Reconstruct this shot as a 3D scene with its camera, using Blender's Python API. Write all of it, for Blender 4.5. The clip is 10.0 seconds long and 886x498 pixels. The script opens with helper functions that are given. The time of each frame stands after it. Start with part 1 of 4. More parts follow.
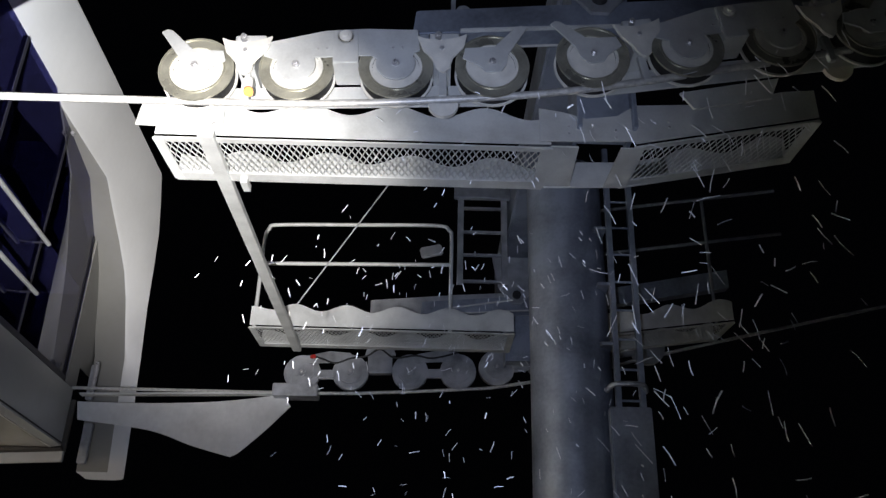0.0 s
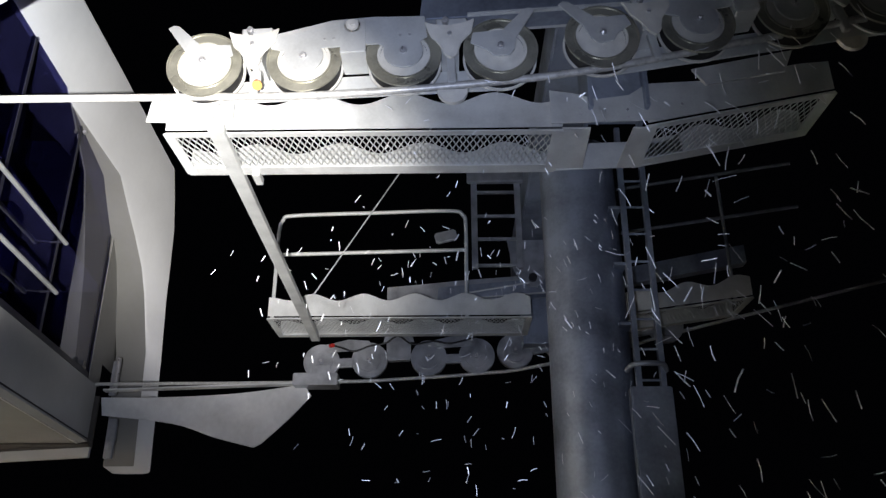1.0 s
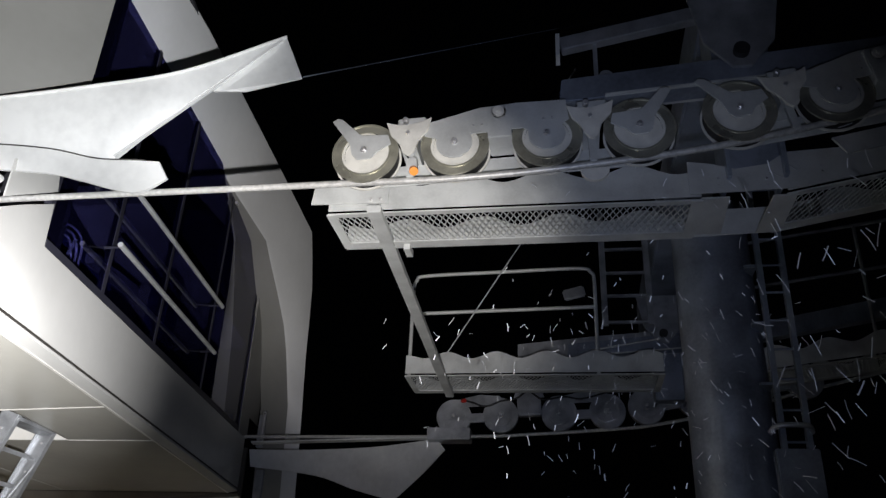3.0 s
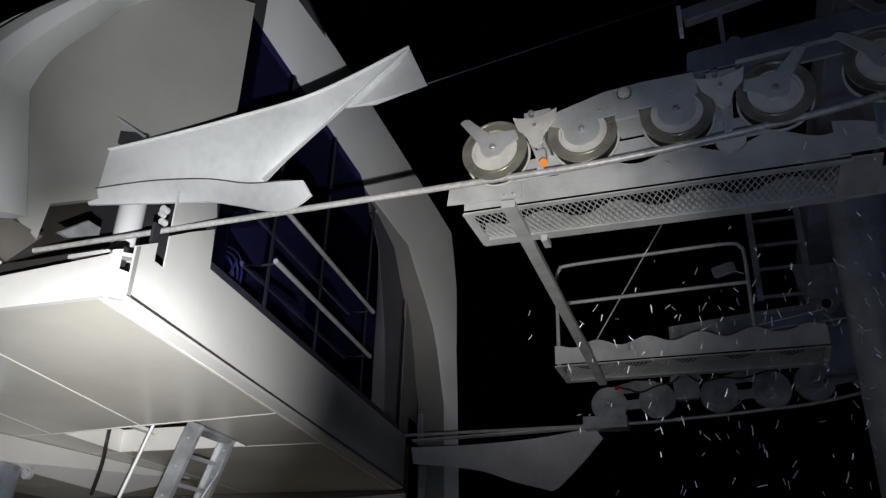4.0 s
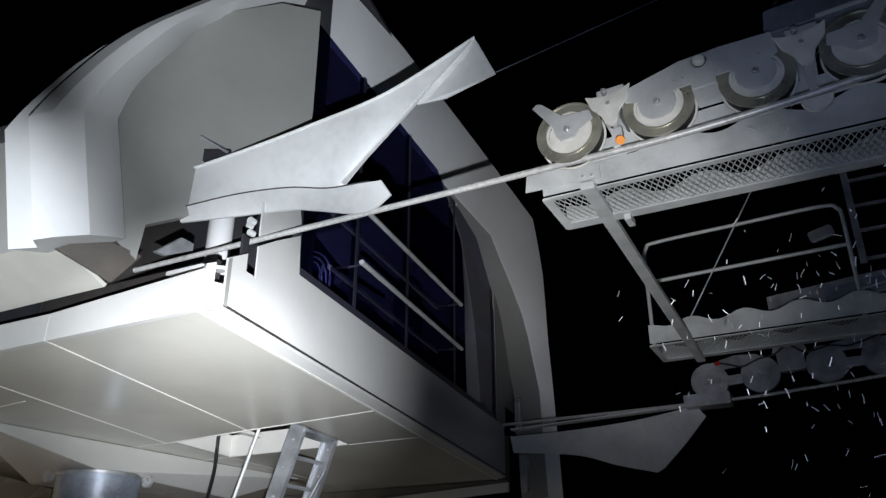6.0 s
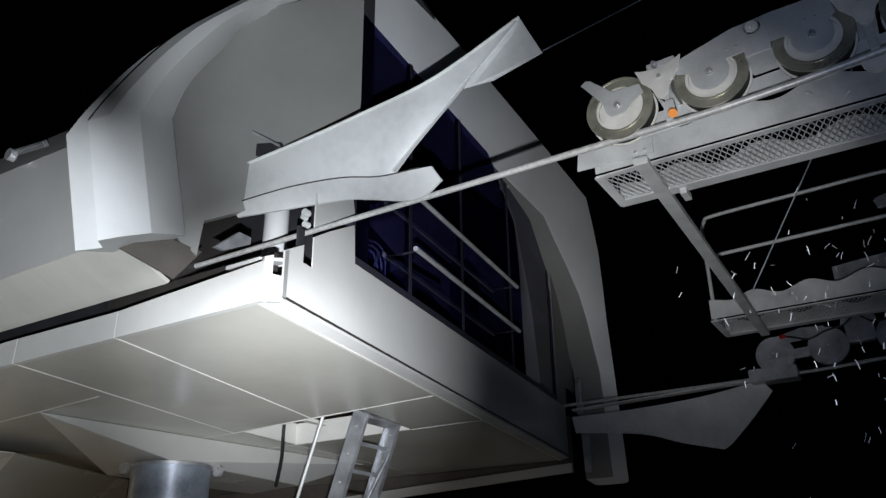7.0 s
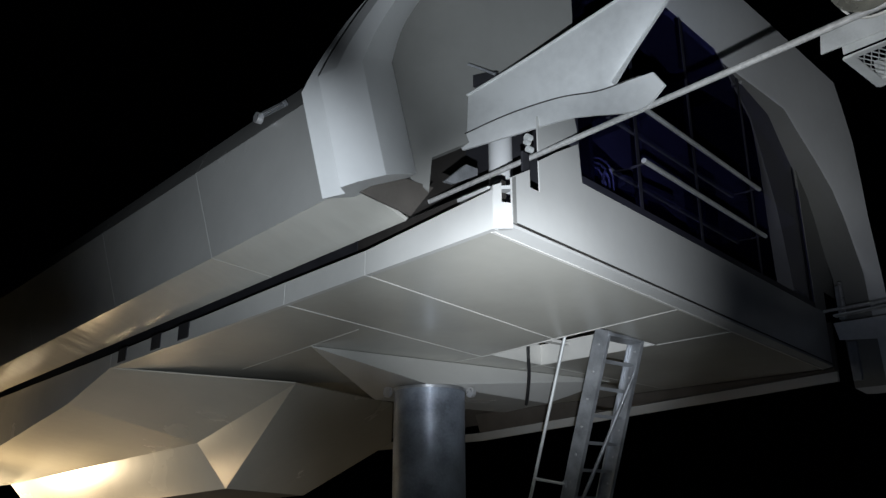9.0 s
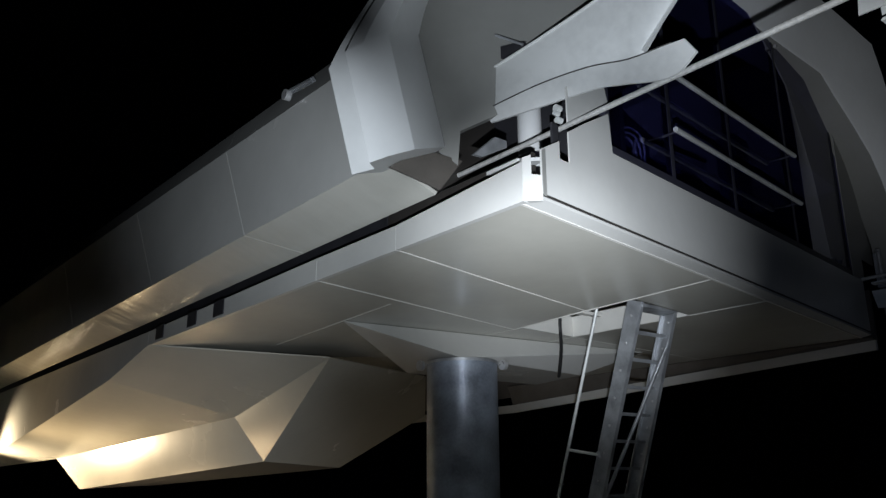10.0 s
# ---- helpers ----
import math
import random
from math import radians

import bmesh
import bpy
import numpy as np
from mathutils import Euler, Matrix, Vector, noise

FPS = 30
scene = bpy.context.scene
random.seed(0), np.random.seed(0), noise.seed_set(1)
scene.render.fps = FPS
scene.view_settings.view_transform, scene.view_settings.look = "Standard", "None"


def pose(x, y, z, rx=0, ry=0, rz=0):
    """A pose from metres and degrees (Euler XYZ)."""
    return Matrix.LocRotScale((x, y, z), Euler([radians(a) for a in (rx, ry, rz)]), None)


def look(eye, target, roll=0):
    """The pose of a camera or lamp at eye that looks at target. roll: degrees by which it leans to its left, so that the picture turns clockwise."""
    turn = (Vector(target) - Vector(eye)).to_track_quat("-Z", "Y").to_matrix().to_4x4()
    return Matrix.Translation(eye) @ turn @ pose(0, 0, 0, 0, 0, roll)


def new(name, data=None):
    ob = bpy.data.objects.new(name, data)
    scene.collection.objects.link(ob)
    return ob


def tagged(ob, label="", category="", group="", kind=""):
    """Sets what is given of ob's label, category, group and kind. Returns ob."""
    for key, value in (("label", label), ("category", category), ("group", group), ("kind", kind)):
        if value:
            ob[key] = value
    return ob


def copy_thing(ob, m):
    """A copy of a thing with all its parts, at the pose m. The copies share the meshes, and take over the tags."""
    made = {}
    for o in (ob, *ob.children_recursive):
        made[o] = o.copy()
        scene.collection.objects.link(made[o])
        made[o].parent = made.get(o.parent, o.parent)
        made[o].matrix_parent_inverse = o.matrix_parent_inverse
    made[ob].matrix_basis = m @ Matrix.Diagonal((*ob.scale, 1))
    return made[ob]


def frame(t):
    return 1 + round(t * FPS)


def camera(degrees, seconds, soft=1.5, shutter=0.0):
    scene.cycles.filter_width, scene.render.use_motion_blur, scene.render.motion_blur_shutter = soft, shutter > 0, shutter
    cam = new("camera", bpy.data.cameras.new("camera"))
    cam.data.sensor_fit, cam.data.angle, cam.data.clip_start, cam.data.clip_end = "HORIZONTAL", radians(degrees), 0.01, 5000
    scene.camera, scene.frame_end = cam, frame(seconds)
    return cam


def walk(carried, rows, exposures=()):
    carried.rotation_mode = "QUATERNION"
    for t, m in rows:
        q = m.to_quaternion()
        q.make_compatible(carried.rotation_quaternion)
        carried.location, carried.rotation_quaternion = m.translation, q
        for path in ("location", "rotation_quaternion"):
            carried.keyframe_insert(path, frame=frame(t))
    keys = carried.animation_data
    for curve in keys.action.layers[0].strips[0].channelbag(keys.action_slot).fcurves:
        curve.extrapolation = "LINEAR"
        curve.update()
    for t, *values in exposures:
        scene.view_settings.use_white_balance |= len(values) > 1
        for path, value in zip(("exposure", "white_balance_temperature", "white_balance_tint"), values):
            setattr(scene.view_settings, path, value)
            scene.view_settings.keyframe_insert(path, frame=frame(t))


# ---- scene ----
cam = camera(58.15, 10.0, soft=1.4)
PATH = [
    (0.0, pose(-0.008, -0.010, 1.589, 114.44, -1.30, -0.96)),
    (0.5, pose(-0.009, 0.001, 1.605, 113.70, -0.38, 0.60)),
    (1.0, pose(-0.010, -0.008, 1.613, 113.25, 0.15, 0.82)),
    (1.5, pose(-0.062, -0.062, 1.609, 112.93, 0.38, 1.32)),
    (2.0, pose(-0.182, -0.203, 1.627, 112.55, 1.21, -0.04)),
    (2.5, pose(-0.220, -0.320, 1.629, 116.21, -1.25, 1.98)),
    (3.0, pose(-0.224, -0.397, 1.630, 116.38, -2.19, 8.52)),
    (3.2, pose(-0.232, -0.431, 1.604, 116.39, -2.08, 11.31)),
    (4.3, pose(-0.173, -0.472, 1.585, 115.34, -1.78, 22.02)),
    (4.5, pose(-0.173, -0.472, 1.585, 115.25, -1.64, 22.94)),
    (5.0, pose(-0.173, -0.472, 1.585, 114.78, -1.08, 23.65)),
    (5.5, pose(-0.173, -0.472, 1.585, 114.38, -0.73, 25.07)),
    (5.7, pose(-0.173, -0.472, 1.585, 114.75, -0.46, 26.33)),
    (6.8, pose(-0.173, -0.472, 1.585, 114.40, 0.48, 29.80)),
    (7.0, pose(-0.173, -0.472, 1.585, 113.68, 0.57, 31.90)),
    (7.5, pose(-0.173, -0.472, 1.585, 111.75, 0.55, 38.19)),
    (8.0, pose(-0.173, -0.472, 1.585, 110.40, 0.09, 43.31)),
    (8.5, pose(-0.173, -0.472, 1.585, 109.45, -0.05, 46.85)),
    (9.0, pose(-0.173, -0.472, 1.585, 108.18, 0.01, 49.19)),
    (9.5, pose(-0.173, -0.472, 1.585, 106.53, 0.29, 51.44)),
    (10.0, pose(-0.173, -0.472, 1.585, 106.30, 0.30, 51.56)),
]
EXPOSURES = [(0.0, 2.0, 6750, 15), (0.5, 2.1, 6750, 15), (2.1, 2.1, 6750, 15), (2.5, 1.5, 6750, 15), (3.0, 0.55, 6700, 15), (4.5, -0.05, 6550, 14), (5.0, 0.0, 6350, 14), (5.6, 0.2, 6250, 14), (6.8, 0.0, 6250, 13), (7.5, -0.45, 6350, 13), (8.0, -0.65, 6200, 12), (9.5, -0.7, 6050, 11), (10.0, -0.7, 6050, 11)]
walk(cam, PATH, EXPOSURES)

# ---- night sky, the hand torch beside the viewer as fixed spots, yard lamp, warm fill ----
world = bpy.data.worlds.new("night")
scene.world = world
world.use_nodes = True
world.node_tree.nodes["Background"].inputs[0].default_value = (0.35, 0.4, 0.6, 1)
world.node_tree.nodes["Background"].inputs[1].default_value = 0.0003


def spot(name, eye, target, power, degrees, blend, color, radius=0.03):
    data = bpy.data.lights.new(name, "SPOT")
    data.energy, data.spot_size, data.spot_blend, data.color = power, radians(degrees), blend, color
    data.shadow_soft_size = radius
    ob = new(name, data)
    ob.matrix_world = look(eye, target)
    return ob


TORCH = (-0.22, -0.42, 1.30)
# one torch split into fixed spots, each added to brighten its own area
spot("torch_core", TORCH, (-1.62, 4.82, 4.0), 1080, 32, 1.0, (1.0, 0.99, 0.95), 0.02)
spot("torch_core", TORCH, (-4.12, 3.85, 3.05), 5000, 28, 1.0, (0.95, 0.98, 1.0), 0.02)
spot("torch_core", TORCH, (-5.20, 2.20, 3.40), 2500, 30, 1.0, (0.92, 0.97, 1.0), 0.02)
spot("torch_core", TORCH, (-3.23, 3.18, 5.04), 2000, 32, 1.0, (0.93, 0.98, 1.0), 0.02)
spot("torch_core", TORCH, (-2.52, 4.45, 4.00), 760, 22, 1.0, (0.97, 0.99, 0.97), 0.02)
spot("torch_core", TORCH, (-4.05, 3.60, 3.12), 2600, 15, 1.0, (0.96, 0.99, 1.0), 0.02)
spot("torch_side_fill", TORCH, (-5.90, 1.60, 1.30), 3500, 30, 1.0, (0.92, 0.97, 1.0), 0.02)
spot("torch_spill", TORCH, (-1.65, 4.70, 4.07), 165, 77, 1.0, (0.58, 0.70, 1.0), 0.02)
spot("yard_lamp", (-18.3, 2.95, 0.7), (-17.2, 3.9, 2.9), 450, 128, 1.0, (1.0, 0.70, 0.36), 0.4)
# unseen warm spot, added to brighten the keel sheet; its cone misses the mast
spot("keel_fill", (-21.5, 2.2, 1.85), (-19.0, 6.5, 2.4), 2200, 92, 1.0, (1.0, 0.76, 0.45), 0.15)


# ---- materials ----
def material(name, color, rough=0.5, metal=0.0, vary=0.12, scale=3.0, bump=0.0, bump_scale=60.0, dark=None, rough_vary=0.1, spec=0.5, stretch=(1, 1, 1)):
    """Painted or metal surface: stains at one size, grain at another, uneven gloss."""
    m = bpy.data.materials.new(name)
    m.use_nodes = True
    nt = m.node_tree
    b = nt.nodes["Principled BSDF"]
    tc = nt.nodes.new("ShaderNodeTexCoord")
    info = nt.nodes.new("ShaderNodeObjectInfo")
    n1 = nt.nodes.new("ShaderNodeTexNoise")
    n1.inputs["Scale"].default_value, n1.inputs["Detail"].default_value = scale, 6
    n2 = nt.nodes.new("ShaderNodeTexNoise")
    n2.inputs["Scale"].default_value, n2.inputs["Detail"].default_value = scale * 14, 4
    nt.links.new(tc.outputs["Object"], n1.inputs["Vector"])
    nt.links.new(tc.outputs["Object"], n2.inputs["Vector"])
    mix = nt.nodes.new("ShaderNodeMath")
    mix.operation = "MULTIPLY_ADD"
    mix.inputs[1].default_value = 0.22
    nt.links.new(n2.outputs[0], mix.inputs[0])
    nt.links.new(n1.outputs[0], mix.inputs[2])
    ramp = nt.nodes.new("ShaderNodeValToRGB")
    lo = dark or tuple(c * (1 - 2.2 * vary) for c in color)
    ramp.color_ramp.elements[0].position, ramp.color_ramp.elements[1].position = 0.38, 0.74
    ramp.color_ramp.elements[0].color, ramp.color_ramp.elements[1].color = (*lo, 1), (*color, 1)
    nt.links.new(mix.outputs[0], ramp.inputs[0])
    nt.links.new(ramp.outputs[0], b.inputs["Base Color"])
    rr = nt.nodes.new("ShaderNodeMapRange")
    rr.inputs[3].default_value, rr.inputs[4].default_value = max(rough - rough_vary, 0.03), min(rough + rough_vary, 1)
    nt.links.new(n1.outputs[0], rr.inputs[0])
    nt.links.new(rr.outputs[0], b.inputs["Roughness"])
    b.inputs["Metallic"].default_value = metal
    b.inputs["Specular IOR Level"].default_value = spec
    if bump:
        n3 = nt.nodes.new("ShaderNodeTexNoise")
        n3.inputs["Scale"].default_value, n3.inputs["Detail"].default_value = bump_scale, 4
        mp = nt.nodes.new("ShaderNodeMapping")
        mp.inputs["Scale"].default_value = stretch
        nt.links.new(tc.outputs["Object"], mp.inputs["Vector"])
        nt.links.new(mp.outputs[0], n3.inputs["Vector"])
        bp = nt.nodes.new("ShaderNodeBump")
        bp.inputs["Strength"].default_value, bp.inputs["Distance"].default_value = bump, 0.01
        nt.links.new(n3.outputs[0], bp.inputs["Height"])
        nt.links.new(bp.outputs[0], b.inputs["Normal"])
    return m


CLAD = material("cladding", (0.60, 0.60, 0.57), 0.24, 0.0, 0.05, 0.7, 0.03, 4)
SOFFIT = material("soffit_panel", (0.54, 0.53, 0.47), 0.22, 0.0, 0.05, 0.6, 0.03, 3)
SHELL = material("shell", (0.68, 0.69, 0.68), 0.42, 0.0, 0.05, 0.9, 0.03, 5)
TRIM = material("joint_trim", (0.68, 0.67, 0.62), 0.5, 0.0, 0.05)
HORNM = material("dull_aluminium", (0.74, 0.75, 0.73), 0.45, 0.2, 0.16, 1.1, 0.15, 2.5)
GALV = material("galvanised_steel", (0.50, 0.52, 0.54), 0.42, 0.55, 0.2, 5.0, 0.1, 40)
GALVW = material("pale_galvanised", (0.70, 0.72, 0.70), 0.5, 0.2, 0.12, 4.0, 0.08, 50)
TOWERM = material("tower_galvanised", (0.40, 0.45, 0.53), 0.44, 0.45, 0.26, 2.2, 0.2, 12)
ROPE = material("wire_rope", (0.66, 0.66, 0.63), 0.4, 0.25, 0.15, 30, 0.1, 120)
WHITE = material("white_polyamide", (0.82, 0.81, 0.74), 0.5, 0.0, 0.1, 9)
RIM = material("zinc_yellow_rim", (0.50, 0.49, 0.40), 0.30, 0.5, 0.22, 6)
RUBBER = material("rubber", (0.02, 0.02, 0.02), 0.6, 0.0, 0.1, 12)
BOLT = material("bolt_steel", (0.7, 0.7, 0.7), 0.3, 0.55, 0.1, 20)
ORANGE = material("orange_cap", (0.95, 0.30, 0.01), 0.4, 0.0, 0.05)
RED = material("red_cap", (0.6, 0.04, 0.03), 0.4)
# cladding darkened: shade on the recessed wall and portal reveal is in this colour
WALLP = material("shaded_grey_wall", (0.26, 0.26, 0.242), 0.4, 0.0, 0.07, 0.8, 0.03, 4)
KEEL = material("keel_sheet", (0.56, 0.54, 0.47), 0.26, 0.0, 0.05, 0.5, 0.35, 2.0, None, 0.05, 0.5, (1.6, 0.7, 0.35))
# near-black: shade inside rooms and gaps given as colour, also small black parts
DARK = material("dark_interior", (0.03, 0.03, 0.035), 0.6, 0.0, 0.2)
# brown of the undersides, darkened for the shade beneath panels and hood
BROWN = material("shaded_brown_underside", (0.11, 0.098, 0.085), 0.6, 0.0, 0.15, 3)
# near-black brown: the shade of openings and seams is in the colour
RECESS = material("recess_shade", (0.04, 0.036, 0.032), 0.6, 0.0, 0.2, 3)
FRAME = material("dark_window_frame", (0.035, 0.035, 0.05), 0.4)
SNOWM = material("snow", (0.85, 0.87, 0.9), 0.8, 0.0, 0.05, 1.0, 0.3, 12)
BLUE = material("blue_machine_paint", (0.05, 0.05, 0.16), 0.5, 0.0, 0.2, 3)
# near-black blue, the unlit room's darkness put into its walls
GREYIN = material("dim_interior", (0.045, 0.043, 0.095), 0.5, 0.0, 0.15, 3)
SPOKE = material("painted_wheel", (0.55, 0.55, 0.6), 0.4)
CABLE = material("black_cable", (0.015, 0.015, 0.015), 0.5)

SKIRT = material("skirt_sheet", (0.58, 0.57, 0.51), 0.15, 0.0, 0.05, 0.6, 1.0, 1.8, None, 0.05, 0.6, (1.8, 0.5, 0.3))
GLASS = bpy.data.materials.new("tinted_glass")
GLASS.use_nodes = True
gb = GLASS.node_tree.nodes["Principled BSDF"]
gb.inputs["Base Color"].default_value = (0.04, 0.04, 0.14, 1)
gb.inputs["Roughness"].default_value = 0.02
gb.inputs["Transmission Weight"].default_value = 1.0
gb.inputs["IOR"].default_value = 1.38


# ---- building helpers ----
def thing(name, label, category, group="", kind="", at=(0, 0, 0)):
    ob = new(name)
    ob.location = at
    ob.empty_display_size = 0.1
    return tagged(ob, label, category, group, kind)


def part(name, bm, mat, parent=None, label="", smooth=False, bevel=0.0):
    if bevel:
        bmesh.ops.bevel(bm, geom=list(bm.edges), offset=bevel, segments=2, affect="EDGES", clamp_overlap=True)
    bmesh.ops.recalc_face_normals(bm, faces=bm.faces)
    me = bpy.data.meshes.new(name)
    bm.to_mesh(me)
    bm.free()
    me.materials.append(mat)
    if smooth:
        me.polygons.foreach_set("use_smooth", [True] * len(me.polygons))
        me.set_sharp_from_angle(angle=radians(40))
    ob = new(name, me)
    if parent:
        ob.parent = parent
        ob.matrix_parent_inverse = Matrix.Translation(parent.location).inverted() if parent.type == "EMPTY" and parent.parent is None else Matrix()
    if label:
        tagged(ob, label)
    return ob


def structure(name, bm, mat, label, category, smooth=False, bevel=0.0):
    return tagged(part(name, bm, mat, None, "", smooth, bevel), label, category, "", "structure")


def box(bm, c, size, rot=None):
    m = Matrix.Translation(c) @ (rot.to_4x4() if rot else Matrix()) @ Matrix.Diagonal((*size, 1))
    bmesh.ops.create_cube(bm, size=1, matrix=m)
    return bm


def beam(bm, a, b, w, h, up=(0, 0, 1)):
    """A straight bar of section w x h from a to b; h lies along up."""
    a, b = Vector(a), Vector(b)
    x = (b - a).normalized()
    y = Vector(up).cross(x).normalized()
    z = x.cross(y)
    rot = Matrix((x, y, z)).transposed()
    return box(bm, (a + b) / 2, ((b - a).length, w, h), rot)


def prism(bm, pts, shift):
    """A plate: the outline pts (3D, in one plane) thickened by the vector shift."""
    shift = Vector(shift)
    lo = [bm.verts.new(Vector(p)) for p in pts]
    hi = [bm.verts.new(Vector(p) + shift) for p in pts]
    bm.faces.new(lo)
    bm.faces.new(hi[::-1])
    for i in range(len(pts)):
        j = (i + 1) % len(pts)
        bm.faces.new((lo[i], hi[i], hi[j], lo[j]))
    return bm


def tube(bm, pts, r, seg=10):
    pts = [Vector(p) for p in pts]
    rings = []
    for i, p in enumerate(pts):
        d = (pts[min(i + 1, len(pts) - 1)] - pts[max(i - 1, 0)]).normalized()
        side = d.cross(Vector((0, 0, 1)) if abs(d.z) < 0.9 else Vector((0, 1, 0))).normalized()
        upv = side.cross(d)
        rings.append([bm.verts.new(p + r * (math.cos(a) * side + math.sin(a) * upv)) for a in [2 * math.pi * k / seg for k in range(seg)]])
    for q, w in zip(rings, rings[1:]):
        for k in range(seg):
            bm.faces.new((q[k], q[(k + 1) % seg], w[(k + 1) % seg], w[k]))
    bm.faces.new(rings[0][::-1])
    bm.faces.new(rings[-1])
    return bm


def disc(bm, c, r, depth, seg=32, r2=None):
    """A cylinder whose axis lies along y."""
    m = Matrix.Translation(c) @ Matrix.Rotation(radians(90), 4, "X")
    bmesh.ops.create_cone(bm, cap_ends=True, segments=seg, radius1=r, radius2=r if r2 is None else r2, depth=depth, matrix=m)
    return bm


def ring(bm, c, r_in, r_out, depth, seg=40, axis="y"):
    """A flat ring round the y axis."""
    cx, cy, cz = c
    v = []
    for k in range(seg):
        a = 2 * math.pi * k / seg
        ca, sa = math.cos(a), math.sin(a)
        v.append([bm.verts.new((cx + r * ca, cy + d, cz + r * sa)) for r, d in ((r_in, -depth / 2), (r_out, -depth / 2), (r_out, depth / 2), (r_in, depth / 2))])
    for k in range(seg):
        p, q = v[k], v[(k + 1) % seg]
        for i in range(4):
            j = (i + 1) % 4
            bm.faces.new((p[i], p[j], q[j], q[i]))
    return bm


def B():
    return bmesh.new()


def smooth_path(pts, n=8):
    """A rounded line through the points (Catmull-Rom)."""
    pts = [Vector(p) for p in pts]
    out = []
    for i in range(len(pts) - 1):
        p0, p1, p2, p3 = pts[max(i - 1, 0)], pts[i], pts[i + 1], pts[min(i + 2, len(pts) - 1)]
        for k in range(n):
            t = k / n
            out.append(0.5 * (2 * p1 + (p2 - p0) * t + (2 * p0 - 5 * p1 + 4 * p2 - p3) * t * t + (3 * p1 - p0 - 3 * p2 + p3) * t ** 3))
    return out + [pts[-1]]


# ---- ground ----
bm = B()
N = 60
grid = [[bm.verts.new((x, y, 0.10 * noise.noise((x * 0.12, y * 0.12, 0)) - 0.06)) for x in [(-1 + 2 * i / N) ** 3 * 400 for i in range(N + 1)]] for y in [(-1 + 2 * j / N) ** 3 * 400 for j in range(N + 1)]]
for j in range(N):
    for i in range(N):
        bm.faces.new((grid[j][i], grid[j][i + 1], grid[j + 1][i + 1], grid[j + 1][i]))
structure("ground", bm, SNOWM, "snow-covered ground under the lift at night", "ground", True)


# ---- station ----
def FX(y, off=0.0):
    """x of the station's front plane at y."""
    return (-3.372 + off - 0.1483 * y) / 0.989


def GX(y, off=0.0):
    """x of the portal's front plane at y."""
    return -4.46 + off


station = thing("lift_station", "long grey-white metal clad chairlift station on a steel column", "station", at=(-8.2, 6.4, 0))


def FP(y, z, off=0.0):
    return Vector((FX(y, off), y, z))


NF = Vector((0.989, 0.1483, 0))
# floor box: soffit panels between light joints
Y0, YS, Y1, ZS = 3.30, 3.35, 11.05, 3.5


def soffit_panel(quad, name="soffit_panel"):
    return part(name, prism(B(), [(x, y, ZS) for x, y in quad], (0, 0, 0.03)), SOFFIT, station)


soffit_panel([(FX(YS, -0.15), YS), (-5.56, YS), (-6.29, 6.52), (FX(6.38, -0.15), 6.38)])
soffit_panel([(-5.58, YS), (-6.92, YS), (-7.66, 6.67), (-6.31, 6.52)])
soffit_panel([(-6.94, YS), (-11.8, YS), (-11.2, 6.0), (-10.6, 6.67), (-7.68, 6.67)])
soffit_panel([(FX(6.40, -0.15), 6.40), (-5.56, 6.50), (-5.72, 7.74), (FX(7.74, -0.15), 7.74)])
soffit_panel([(FX(7.76, -0.15), 7.76), (-7.6, 7.76), (-7.8, Y1), (FX(Y1, -0.15), Y1)])
soffit_panel([(-7.62, 7.76), (-11.0, 7.76), (-11.0, Y1), (-7.82, Y1)])
soffit_panel([(-7.52, 6.69), (-10.6, 6.69), (-11.0, 7.74), (-7.60, 7.74)])


def joint(a, b, w=0.014):
    part("joint_strip", beam(B(), (*a, ZS - 0.001), (*b, ZS - 0.001), w, 0.008), TRIM, station)


joint((FX(YS, -0.14), YS), (FX(Y1, -0.14), Y1), 0.026)
joint((-5.57, YS), (-6.30, 6.52))
joint((-6.93, YS), (-7.67, 6.67))
joint((-7.37, 4.50), (-10.6, 4.76))
joint((FX(6.39, -0.15), 6.39), (-7.67, 6.68))
joint((FX(7.75, -0.15), 7.75), (-5.72, 7.75))
part("front_strip", prism(B(), [(FX(YS, -0.13), YS, ZS), (FX(3.43), 3.43, ZS + 0.02), (FX(Y1), Y1, ZS + 0.02), (FX(Y1, -0.13), Y1, ZS)], (0, 0, 0.04)), CLAD, station)
# hatch box
hb = B()
for p, q in (((-7.51, 6.69), (-5.57, 6.51)), ((-5.57, 6.51), (-5.72, 7.73)), ((-5.72, 7.73), (-7.59, 7.73)), ((-7.59, 7.73), (-7.51, 6.69))):
    prism(hb, [(*p, ZS), (*q, ZS), (*q, ZS + 0.28), (*p, ZS + 0.28)], Vector((q[1] - p[1], p[0] - q[0], 0)).normalized() * 0.02)
part("hatch_frame", hb, TRIM, station, "white frame of the open hatch")
part("hatch_ledge", box(B(), (-7.05, 7.1, ZS + 0.20), (0.10, 1.1, 0.04)), TRIM, station, "pale ledge inside the hatch")
# near-black sheet stands in for the shade inside the hatch
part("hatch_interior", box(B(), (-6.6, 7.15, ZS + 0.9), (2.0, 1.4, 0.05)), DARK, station)

